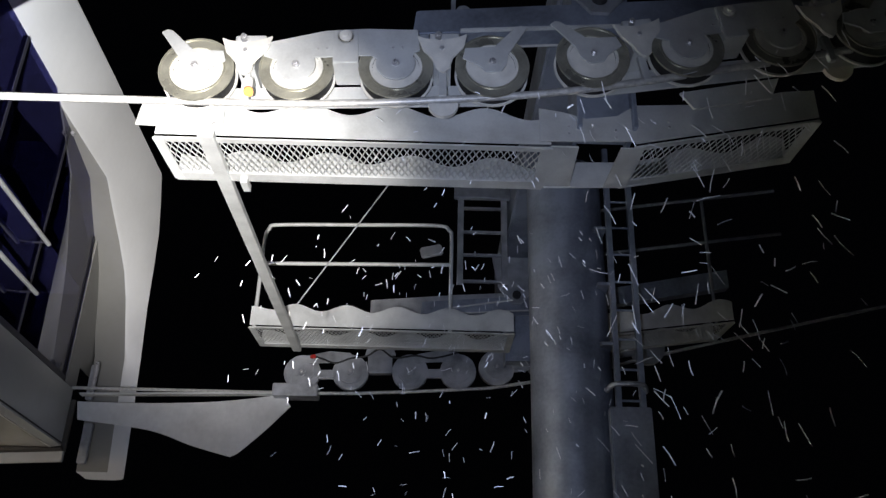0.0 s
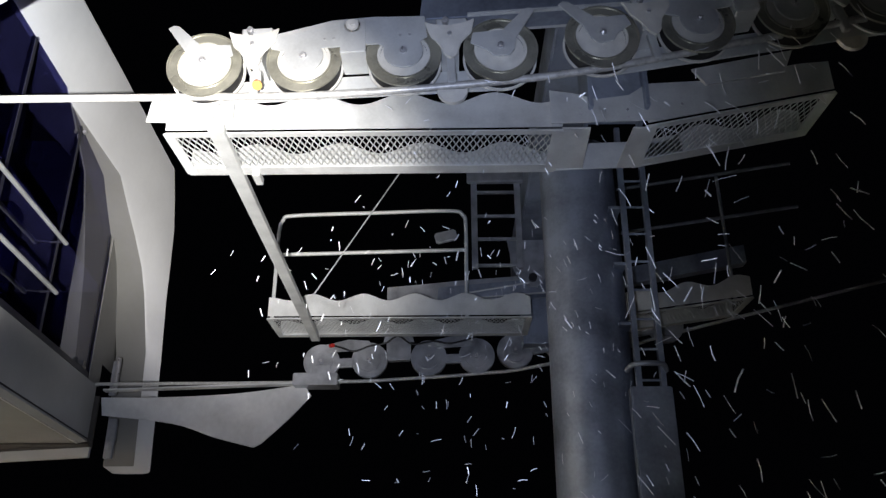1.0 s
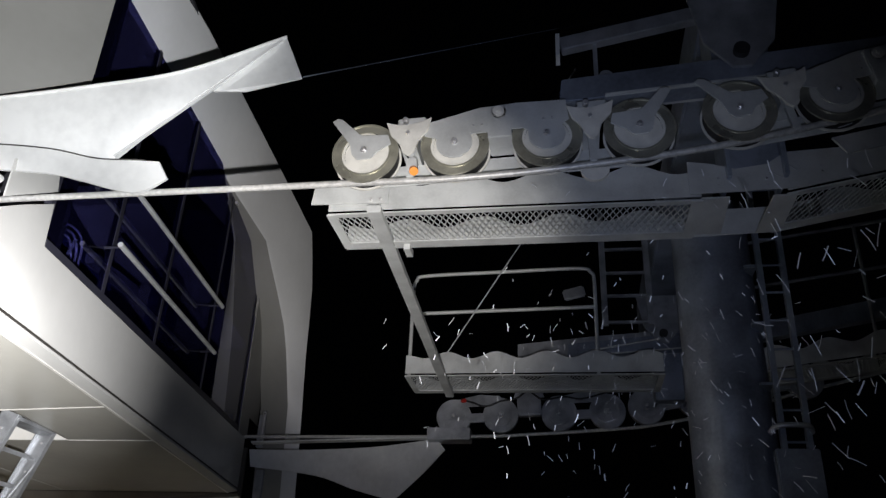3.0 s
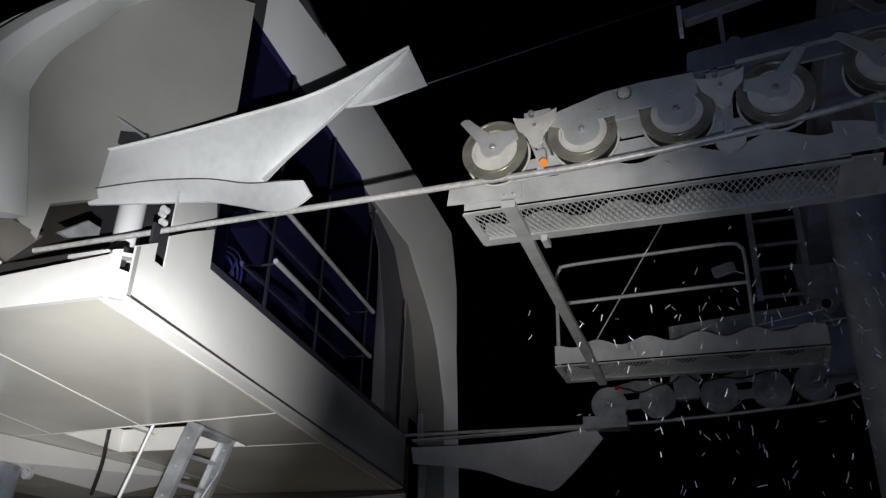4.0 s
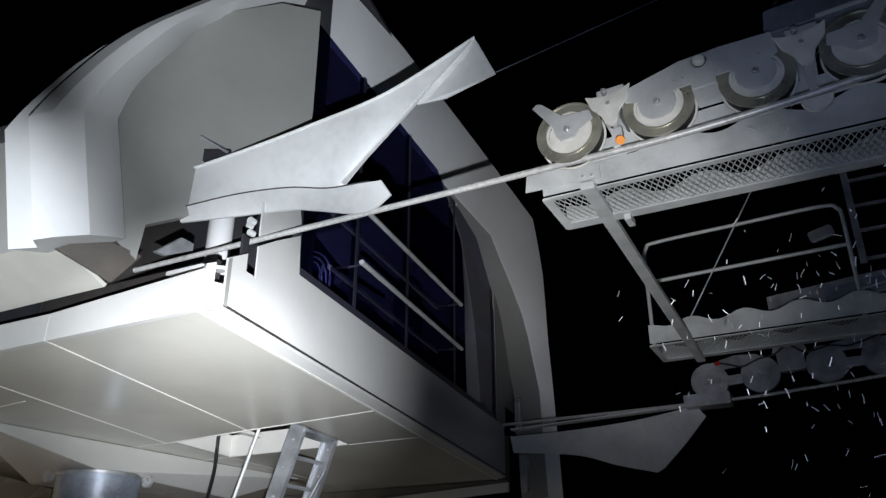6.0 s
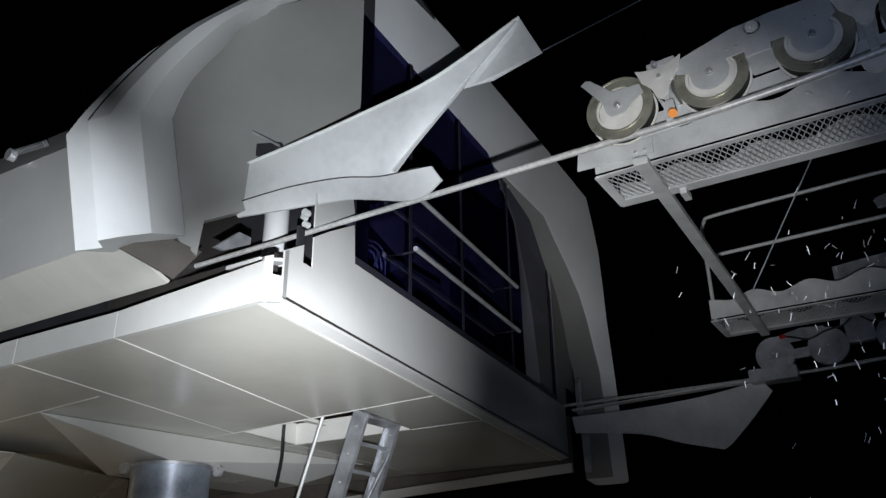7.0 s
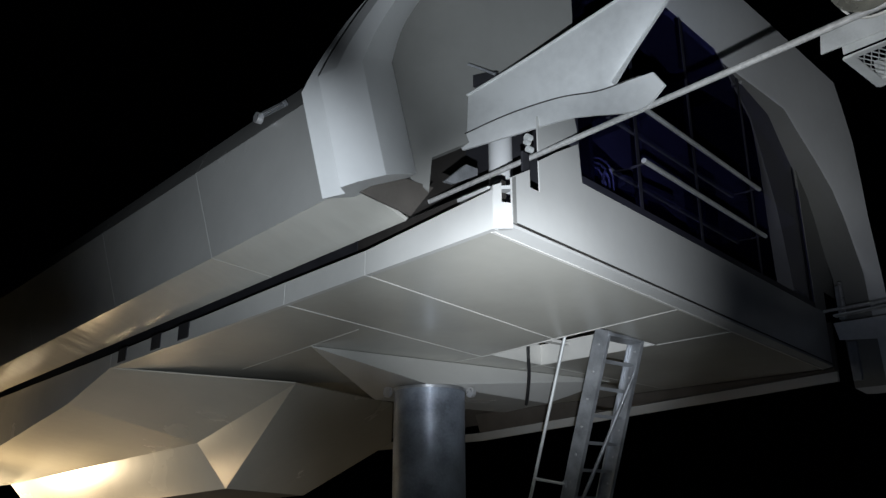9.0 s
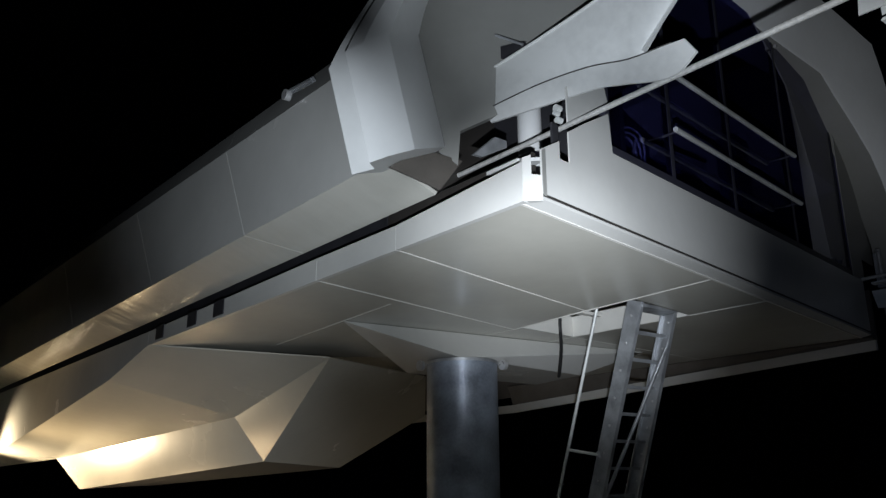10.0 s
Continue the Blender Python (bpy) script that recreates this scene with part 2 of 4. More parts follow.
# near fascia below the rope slot
for xa, xb, za, zb, ba, bb in ((-3.995, -5.56, 3.80, 3.718, 3.497, 3.497), (-5.57, -6.92, 3.718, 3.724, 3.497, 3.497), (-6.93, -11.75, 3.724, 3.70, 3.497, 3.497)):
    part("fascia_panel", prism(B(), [(xa, Y0, ba), (xb, Y0, bb), (xb, Y0, zb), (xa, Y0, za)], (0, 0.05, 0)), CLAD, station)
CA, CB = Vector((-3.99, Y0, 0)), Vector((-3.93, 3.44, 0))
part("corner_panel", prism(B(), [CA.lerp(CB, k) + Vector((0, 0, z)) for k, z in ((0, 3.497), (1, 3.515), (1, 3.71), (0.45, 3.71), (0.45, 3.86), (0, 3.83))], (-0.045, 0.02, 0)), CLAD, station)
part("fascia_panel", prism(B(), [(-11.76, Y0, 3.497), (-13.5, Y0, 3.16), (-25.0, Y0, 1.93), (-25.0, Y0, 3.73), (-11.76, Y0, 3.70)], (0, 0.05, 0)), CLAD, station)
for x in (-9.28, -10.12, -11.29):
    part("slot_tab", box(B(), (x, Y0 - 0.004, 3.625), (0.30, 0.012, 0.19)), DARK, station, "black tab at the slot's edge")

# front wall under and beside the windows, with the rope opening
part("front_wall", prism(B(), [FP(y, z) for y, z in ((3.43, 3.543), (Y1, 3.543), (Y1, 4.30), (4.437, 4.189), (4.407, 4.537), (4.047, 4.327), (3.798, 4.168), (3.798, 3.907), (3.669, 3.905), (3.669, 4.05), (3.43, 3.91))], -0.012 * NF), CLAD, station)

part("front_wall", prism(B(), [FP(y, z) for y, z in ((3.798, 4.25), (4.407, 4.644), (4.347, 4.846), (3.798, 4.554))], -0.012 * NF), CLAD, station)


def WP(y, z):
    """A point on the recessed upper wall beside the windows."""
    return Vector((-4.89 + 0.65 * (y - 3.17), y, z))


NW = Vector((0.838, -0.545, 0))
# darker than the cladding, with the recess's shade put into the grey
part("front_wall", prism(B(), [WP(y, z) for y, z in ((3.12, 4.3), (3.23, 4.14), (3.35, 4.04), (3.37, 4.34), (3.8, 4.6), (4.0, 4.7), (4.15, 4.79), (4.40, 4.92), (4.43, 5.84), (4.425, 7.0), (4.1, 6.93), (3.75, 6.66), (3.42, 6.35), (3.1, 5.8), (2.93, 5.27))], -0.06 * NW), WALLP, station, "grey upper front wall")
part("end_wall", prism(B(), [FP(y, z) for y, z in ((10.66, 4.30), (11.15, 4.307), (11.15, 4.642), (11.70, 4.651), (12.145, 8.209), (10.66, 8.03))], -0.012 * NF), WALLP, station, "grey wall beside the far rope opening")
part("opening_pipe", tube(B(), [(-5.06, 4.47, 4.0), (-5.06, 4.47, 5.3)], 0.115, 20), SHELL, station, "white pipe in the rope opening", True)
# dark sheet behind the rope opening, added in place of its shade
part("opening_shade", prism(B(), [FP(y, z, -1.7) for y, z in ((3.75, 3.6), (5.4, 3.6), (5.4, 5.6), (3.75, 5.4))], -0.04 * NF), RECESS, station)
for y, z, r in ((3.748, 4.37, 0.03), (3.728, 4.321, 0.02), (3.758, 4.273, 0.026)):
    part("roller_fitting", disc(B(), FP(y, z, -0.06), r, 0.05, 16), GALVW, station, "shiny roller fitting", True)
# black plate added so that the slit reads as shaded
part("slit_shade", prism(B(), [FP(3.715, 3.9, -0.10), FP(3.80, 3.9, -0.10), FP(3.80, 4.26, -0.10), FP(3.715, 4.26, -0.10)], -0.02 * NF), DARK, station)
part("guide_tongue", prism(B(), [FP(y, z, -0.5) for y, z in ((3.194, 3.965), (3.451, 4.191), (3.594, 4.203), (3.594, 4.145), (3.302, 3.977))], -0.03 * NF), GALV, station)
part("guide_tongue", prism(B(), [(-4.25, 3.5, 3.93), (-4.6, 3.5, 3.93), (-4.5, 3.75, 3.97), (-4.15, 3.72, 3.97)], (0, 0, 0.03)), HORNM, station)

part("wall_seam", beam(B(), FP(3.44, 3.556, 0.003), FP(Y1, 3.556, 0.003), 0.006, 0.018), RECESS, station, "dark seam along the wall's lower edge")
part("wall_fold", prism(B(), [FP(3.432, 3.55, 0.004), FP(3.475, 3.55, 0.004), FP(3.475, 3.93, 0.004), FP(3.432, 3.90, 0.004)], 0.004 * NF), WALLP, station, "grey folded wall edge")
# windows
win = part("window", prism(B(), [FP(4.447, 4.208, -0.02), FP(10.717, 4.319, -0.02), FP(10.717, 4.389, -0.02), FP(4.447, 4.276, -0.02)], -0.05 * NF), FRAME, station)


def head(y):
    """Height of the windows' top edge under the portal."""
    return 6.92 + 0.0887 * (y - 4.598)


def sill(y):
    """Height of the windows' bottom edge."""
    return 4.276 + 0.018 * (y - 4.447)


stops = [4.45, 5.58, 6.96, 8.7, 10.63]
for i, (ya, yb) in enumerate(zip(stops, stops[1:])):
    p = part("pane", prism(B(), [FP(ya, sill(ya), -0.04), FP(yb, sill(yb), -0.04), FP(yb, head(yb), -0.04), FP(ya, head(ya), -0.04)], -0.008 * NF), GLASS, win)
    p.visible_shadow = False
for y in stops:
    part("mullion", prism(B(), [FP(y - 0.03, sill(y), -0.035), FP(y + 0.03, sill(y), -0.035), FP(y + 0.03, head(y), -0.035), FP(y - 0.03, head(y), -0.035)], -0.06 * NF), FRAME, win)
for za, zb, ya, yb in ((5.255, 5.38, 5.38, 8.51), (4.675, 4.765, 5.37, 8.51)):
    part("guard_bar", tube(B(), [FP(ya, za, 0.13), FP(yb, zb, 0.13)], 0.026), GALVW, station, "bright round guard bar across the windows", True)
    for y, z in ((ya + 0.05, za), (yb - 0.05, zb)):
        part("bar_bracket", tube(B(), [FP(y, z, 0.13), FP(y, z, -0.04)], 0.012), FRAME, station, "thin dark stand-off")

# machine room seen through the glass: added near-black sheets make its darkness
ROOM = [FP(4.74, 3.98, -0.1), FP(11.0, 3.98, -0.1), FP(11.0, 3.98, -1.7), FP(4.74, 3.98, -1.7)]
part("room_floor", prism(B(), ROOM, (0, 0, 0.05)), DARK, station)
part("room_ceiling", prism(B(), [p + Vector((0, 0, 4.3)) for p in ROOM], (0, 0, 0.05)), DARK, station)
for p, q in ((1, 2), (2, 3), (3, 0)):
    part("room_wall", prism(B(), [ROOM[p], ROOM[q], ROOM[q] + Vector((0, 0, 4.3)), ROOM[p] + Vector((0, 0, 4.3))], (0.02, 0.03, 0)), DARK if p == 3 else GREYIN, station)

# roof and side shell
def side_top(x):
    """Height of the side panels' top edge."""
    return 5.09 - 0.032 * (x + 5.7)


SIDE = ((-5.0, -5.1), (-7.56, -8.2), (-10.3, -11.25), (-14.0, -15.2), (-25.0, -25.0))
for (b0, t0), (b1, t1) in zip(SIDE, SIDE[1:]):
    part("side_panel", prism(B(), [(b0 - 0.006, 2.8, 4.03), (b1 + 0.006, 2.8, 4.03), (t1 + 0.006, 2.8, side_top(t1)), (t0 - 0.006, 2.8, side_top(t0))], (0, 0.05, 0)), CLAD, station)
    part("roof_edge", prism(B(), [(t0 - 0.004, 2.805, side_top(t0) + 0.008), (t1 + 0.004, 2.805, side_top(t1) + 0.008), (t1 - 0.3, 3.06, side_top(t1) + 0.47), (t0 - 0.3, 3.06, side_top(t0) + 0.47)], (0, 0.03, -0.01)), CLAD, station, "sloping panel along the roof edge")
for (b0, b1), (c0, c1) in zip(((-5.0, -7.56), (-7.56, -13.0), (-13.0, -25.0)), ((-5.0, -7.2), (-7.2, -12.8), (-12.8, -25.0))):
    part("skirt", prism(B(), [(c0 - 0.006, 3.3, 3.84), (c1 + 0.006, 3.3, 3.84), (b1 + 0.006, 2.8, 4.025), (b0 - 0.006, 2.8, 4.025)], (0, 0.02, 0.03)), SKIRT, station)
# near-black strips stand in for the shade in the rope slot
part("slot_shade", box(B(), (-15.6, 3.7, 3.95), (18.7, 0.05, 0.6)), DARK, station)
part("slot_shade", box(B(), (-5.25, 3.7, 3.85), (1.96, 0.05, 0.44)), RECESS, station)
part("guide_bar", tube(B(), [(-6.0, 3.9, 4.20), (-4.6, 3.95, 4.22)], 0.02), GALV, station)
part("roof", prism(B(), [(-5.2, 3.08, 5.52), (-25.0, 3.08, 6.16), (-25.0, 7.4, 6.5), (-5.2, 7.4, 6.3)], (0, 0, 0.03)), CLAD, station)
part("roof", prism(B(), [(-5.2, 7.4, 6.3), (-25.0, 7.4, 6.5), (-25.0, 11.6, 5.6), (-5.2, 11.6, 5.6)], (0, 0, 0.03)), CLAD, station)
part("back_wall", box(B(), (-25.1, 7.2, 4.6), (0.1, 8.6, 2.2)), CLAD, station)
part("far_wall", box(B(), (-15.2, 11.6, 4.9), (19.6, 0.1, 1.5)), CLAD, station)
part("far_fascia", prism(B(), [(FX(11.2), 11.2, 3.33), (-12.5, 11.2, 2.96), (-20, 11.2, 2.96), (-20, 11.2, 3.12), (-12.5, 11.2, 3.12), (FX(11.2), 11.2, 3.47)], (0, 0.05, 0)), CLAD, station)
# soffit edge and the fascia behind it, coloured dark for the shade there
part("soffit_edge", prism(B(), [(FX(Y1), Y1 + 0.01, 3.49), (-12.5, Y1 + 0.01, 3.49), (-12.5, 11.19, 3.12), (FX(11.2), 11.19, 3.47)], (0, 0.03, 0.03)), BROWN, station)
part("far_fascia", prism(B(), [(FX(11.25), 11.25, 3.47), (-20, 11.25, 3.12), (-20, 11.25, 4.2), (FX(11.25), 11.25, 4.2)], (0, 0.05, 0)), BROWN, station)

# keel behind the column: folded sheet
V = {"a": (-11.76, 3.30, 3.497), "b": (-10.28, 5.45, 3.33), "c": (-13.54, 5.50, 2.69), "k": (-13.50, 3.30, 3.16), "e": (-20.81, 4.41, 2.15), "j": (-25.0, 3.30, 1.93),
     "d": (-12.83, 5.75, 1.93), "f": (-19.71, 4.71, 1.47), "g": (-11.92, 8.46, 3.45), "h": (-13.60, 9.72, 2.92), "i": (-14.44, 8.20, 1.87)}


def facet(keys):
    """One flat sheet of the folded keel."""
    pts = [Vector(V[k]) for k in keys]
    n = (pts[1] - pts[0]).cross(pts[2] - pts[0]).normalized()
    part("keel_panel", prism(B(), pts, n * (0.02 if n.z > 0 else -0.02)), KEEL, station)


V["m"] = (-20.2, 6.6, 1.55)
for keys in ("abck", "kcej", "bcd", "bdihg", "cdfe"):
    facet(keys)
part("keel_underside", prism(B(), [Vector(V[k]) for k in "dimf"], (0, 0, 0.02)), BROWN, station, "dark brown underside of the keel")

# portal: the ring round the front
outer = [(2.378, 3.749), (2.151, 4.54), (2.295, 4.87), (2.604, 5.455), (3.015, 6.04), (4.02, 7.25), (5.0, 8.1), (5.6, 8.45), (6.75, 8.40), (9.2, 8.15), (11.27, 7.91), (11.45, 7.5), (11.62, 7.0), (11.68, 6.4), (11.72, 5.8), (11.75, 4.9), (11.83, 4.2), (11.93, 3.2)]
inner = [(3.15, 4.11), (2.885, 5.0), (3.0, 5.40), (3.29, 5.93), (3.58, 6.40), (4.25, 6.90), (5.0, 7.40), (5.45, 7.50), (5.97, 7.45), (7.9, 7.16), (9.85, 7.02), (10.2, 6.75), (10.65, 6.43), (11.05, 6.1), (11.3, 5.75), (11.68, 4.96), (11.76, 4.25), (11.86, 3.3)]
rows = []
for (yo, zo), (yi, zi) in zip(outer, inner):
    mix = lambda t: (yo + (yi - yo) * t, zo + (zi - zo) * t)
    q = 0.40 if yo < 3.1 else 0.32 if yo < 4.5 else min(0.12 / math.hypot(yi - yo, zi - zo), 0.3)
    rows.append([Vector((GX(y, o), y, z)) for (y, z), o in ((mix(0.32 if yo < 4.5 else 0), -0.43), (mix(0), -0.12), (mix(q * 0.3), -0.035), (mix(q), 0), (mix(0.97), -0.20), (mix(1), -0.23), (mix(1), -0.85 if yi < 9 else -0.68), (mix(0.08), -0.45 if yi < 9 else -0.55))])
fine = [[rows[0][k], rows[0][k].lerp(rows[1][k], 0.9)] + smooth_path([r[k] for r in rows[1:7]], 5) + [r[k] for r in rows[7:]] for k in range(8)]
pb = B()
vv = [[pb.verts.new(p) for p in col] for col in fine]
for i in range(len(vv[0]) - 1):
    for k in range(8):
        pb.faces.new((vv[k][i], vv[k][i + 1], vv[(k + 1) % 8][i + 1], vv[(k + 1) % 8][i]))
pb.faces.new([vv[k][0] for k in range(8)])
pb.faces.new([vv[k][-1] for k in range(8)][::-1])
ring_part = part("portal", pb, SHELL, station, "smooth pale portal shell round the front", True)
for e in ring_part.data.edges:
    ka, kb = (v // len(fine[0]) for v in e.vertices)
    if ka == kb and ka in (1, 3, 5):
        e.use_edge_sharp = True
# the reveal takes the darker grey, its shade given as colour
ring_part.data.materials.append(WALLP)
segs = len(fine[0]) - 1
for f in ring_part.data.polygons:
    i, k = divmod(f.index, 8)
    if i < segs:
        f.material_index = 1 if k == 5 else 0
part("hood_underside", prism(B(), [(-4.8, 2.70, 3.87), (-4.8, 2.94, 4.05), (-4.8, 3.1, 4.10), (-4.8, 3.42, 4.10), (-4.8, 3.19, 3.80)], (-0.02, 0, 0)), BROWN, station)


# column
cb = B()
bmesh.ops.create_cone(cb, cap_ends=True, segments=48, radius1=0.47, radius2=0.47, depth=3.1, matrix=Matrix.Translation((-8.36, 6.36, 1.55)))
part("column", cb, TOWERM, station, "galvanised round steel column", True)
cc = B()
bmesh.ops.create_cone(cc, cap_ends=True, segments=48, radius1=0.485, radius2=0.485, depth=0.035, matrix=Matrix.Translation((-8.36, 6.36, 3.10)))
part("column_flange", cc, GALV, station, "", True)
for dx, dy in ((-0.36, -0.42), (0.36, 0.42)):
    part("column_lug", disc(B(), (-8.36 + dx, 6.36 + dy, 3.08), 0.07, 0.05, 20), BOLT, station, "", True)
for y, z in ((5.9, 7.28), (6.25, 7.25), (7.6, 7.12), (8.7, 7.02)):
    part("portal_bolt", disc(B(), (-4.7, y, z), 0.025, 0.04, 10), BOLT, station)
pod = B()
for p in ((-8.49, 4.56, 3.495), (-7.85, 9.6, 3.495), (-10.3, 6.6, 3.495), (-10.0, 10.0, 3.495), (-8.03, 6.07, 3.12), (-8.33, 8.65, 3.12), (-9.7, 6.44, 3.12), (-9.6, 9.0, 3.12)):
    pod.verts.new(p)
bmesh.ops.convex_hull(pod, input=pod.verts[:])
part("column_bracket", pod, CLAD, station, "tapered folded cross beam on the column", False, 0.008)


# ---- ropes ----
def rope(name, pts, r, label, mat=ROPE):
    return tagged(part(name, tube(B(), pts, r, 12), mat, None, "", True), label, "rope")


rope("haul_rope", smooth_path([(-14, 4.17, 4.455), (-6, 4.17, 4.455), (-1.8, 4.17, 4.455), (-0.7, 4.17, 4.468), (0.35, 4.17, 4.555), (1.0, 4.17, 4.65), (1.79, 4.17, 4.815), (2.42, 4.17, 4.955), (6, 4.17, 5.8), (30, 4.17, 11.6)]), 0.024, "thick grey wire rope running under the rubber wheels")
rope("haul_rope", smooth_path([(-14, 11, 4.31), (-6, 11, 4.31), (-1.9, 11, 4.32), (-0.7, 11, 4.36), (0.35, 11, 4.43), (1.0, 11, 4.5), (2.42, 11, 4.8), (6, 11, 5.7), (30, 11, 11.5)]), 0.024, "thick grey wire rope on the far line")


# ---- one bank of four rubber-lined wheels, built along x round its middle ----
def wheel_bank(label, group):
    t = thing("sheave_train", label, "sheave train", group)
    hubs = (-0.945, -0.315, 0.315, 0.93)
    for u in hubs:
        w = part("sheave", ring(B(), (u, 0, 0), 0.15, 0.224, 0.085), RUBBER, t, "black rubber liner", True)
        for d, m2, lb in ((-0.05, RIM, "yellowish zinc-plated rim"), (0.055, WHITE, "")):
            rb = ring(B(), (u, d, 0), 0.172, 0.236, 0.010, 48)
            ring(rb, (u, d - 0.006, 0), 0.228, 0.238, 0.014, 48)
            ring(rb, (u, d - 0.006, 0), 0.168, 0.178, 0.014, 48)
            part("rim", rb, m2, w, lb, True)
        db = disc(B(), (u, -0.012, 0), 0.174, 0.05, 48)
        ring(db, (u, -0.042, 0), 0.150, 0.170, 0.014, 48)
        disc(db, (u, -0.045, 0), 0.045, 0.05, 24)
        part("wheel_disc", db, WHITE, w, "off-white plastic wheel disc", True)
        hb2 = disc(B(), (u, -0.112, 0), 0.014, 0.026, 6)
        disc(hb2, (u, -0.102, 0), 0.024, 0.010, 20)
        part("axle_bolt", hb2, BOLT, w)

    def plate(name, pts, y=-0.082, th=0.012, mat=GALVW, lab="", bev=0.003):
        return part(name, prism(B(), [(u, y, v) for u, v in pts], (0, -th, 0)), mat, t, lab, False, bev)

    def arc(cu, cv, r, a0, a1, n=8):
        return [(cu + r * math.cos(radians(a0 + (a1 - a0) * k / n)), cv + r * math.sin(radians(a0 + (a1 - a0) * k / n))) for k in range(n + 1)]

    # long equaliser plate with round lobes over the two inner wheels
    plate("rocker_plate", [(-0.52, 0.07), (-0.52, 0.17), (-0.13, 0.265), (0.13, 0.275), (0.46, 0.265), (0.47, 0.10), (0.44, 0.085)] + arc(0.315, 0.0, 0.125, 35, -200, 12) + [(0.16, 0.07), (-0.15, 0.055)] + arc(-0.315, 0.0, 0.125, 30, -200, 12))
    # end arms that keep the rope from jumping
    for sgn, u in ((-1, -0.945), (1, 0.93)):
        plate("deflector_arm", [(u + sgn * p, q) for p, q in ((0.235, 0.262), (0.20, 0.285), (0.165, 0.275), (0.02, 0.115), (-0.17, 0.11), (-0.19, 0.03), (-0.09, -0.02), (-0.05, -0.075), (0.05, -0.075), (0.085, -0.03), (0.10, 0.06))], -0.088)
    # heart-shaped links and the cross pins on them
    for u in (-0.63, 0.61):
        heart = [(u - 0.155, 0.20), (u - 0.10, 0.165), (u, 0.15), (u + 0.10, 0.17), (u + 0.165, 0.21), (u + 0.14, 0.10), (u + 0.065, 0.03), (u + 0.045, -0.06), (u, -0.095), (u - 0.04, -0.06), (u - 0.06, 0.02), (u - 0.12, 0.08)]
        plate("link_plate", heart, -0.10, 0.022, WHITE, "cream rounded link plate", 0.006)
        pin = disc(B(), (u - 0.02, -0.09, 0.205), 0.022, 0.06, 16)
        disc(pin, (u - 0.02, -0.125, 0.205), 0.014, 0.02, 6)
        part("link_pin", pin, BOLT, t, "", True)
        part("pin_plate", box(B(), (u + 0.02, -0.08, 0.19), (0.2, 0.012, 0.10)), GALVW, t, "", False, 0.01)
        part("link_pin", disc(B(), (u, -0.125, 0.09), 0.014, 0.02, 12), BOLT, t, "", True)
        part("link_plate", box(B(), (u, 0.05, 0.06), (0.11, 0.26, 0.16)), GALVW, t)
        part("bracket_arm", box(B(), (u, -0.03, -0.12), (0.05, 0.04, 0.2)), GALVW, t, "", False, 0.005)
    part("catcher", prism(B(), [(a, -0.06, b) for a, b in arc(0.61, -0.285, 0.095, 180, 360, 8)], (0, 0.03, 0)), WHITE, t, "pale half-round catcher below the rope")
    part("pivot_boss", disc(disc(disc(B(), (0.0, -0.105, 0.195), 0.052, 0.03, 28), (0.0, -0.125, 0.195), 0.040, 0.02, 28), (0.0, -0.14, 0.195), 0.018, 0.02, 6), WHITE, t, "cream pivot boss with bolt", True)
    part("pivot_boss", disc(B(), (0.0, -0.10, 0.125), 0.035, 0.02, 20), GALVW, t, "", True)
    # rear plates and spreader
    part("rear_beam", box(B(), (0, 0.13, -0.10), (2.0, 0.016, 0.16)), GALVW, t, "pale flat beam behind the wheels", False, 0.004)
    part("rear_beam", box(B(), (0, 0.13, 0.18), (1.2, 0.016, 0.16)), GALVW, t)
    part("spreader", box(B(), (0.0, 0.0, 0.12), (0.16, 0.24, 0.26)), GALVW, t, "", False, 0.006)
    for u in (-0.18, -0.12, -0.06, 0.30, 0.36):
        part("plate_bolt", disc(B(), (u, -0.098, 0.12), 0.008, 0.010, 6), BOLT, t)
    return t


bank = wheel_bank("bank of four cream wheels with yellowish rims above the rope", "wheel banks on the tower")
bank.matrix_basis = pose(-0.625, 4.19, 4.72, 0, -2.8, 0)
copy_thing(bank, pose(1.885, 4.19, 5.015, 0, -9.5, 0))


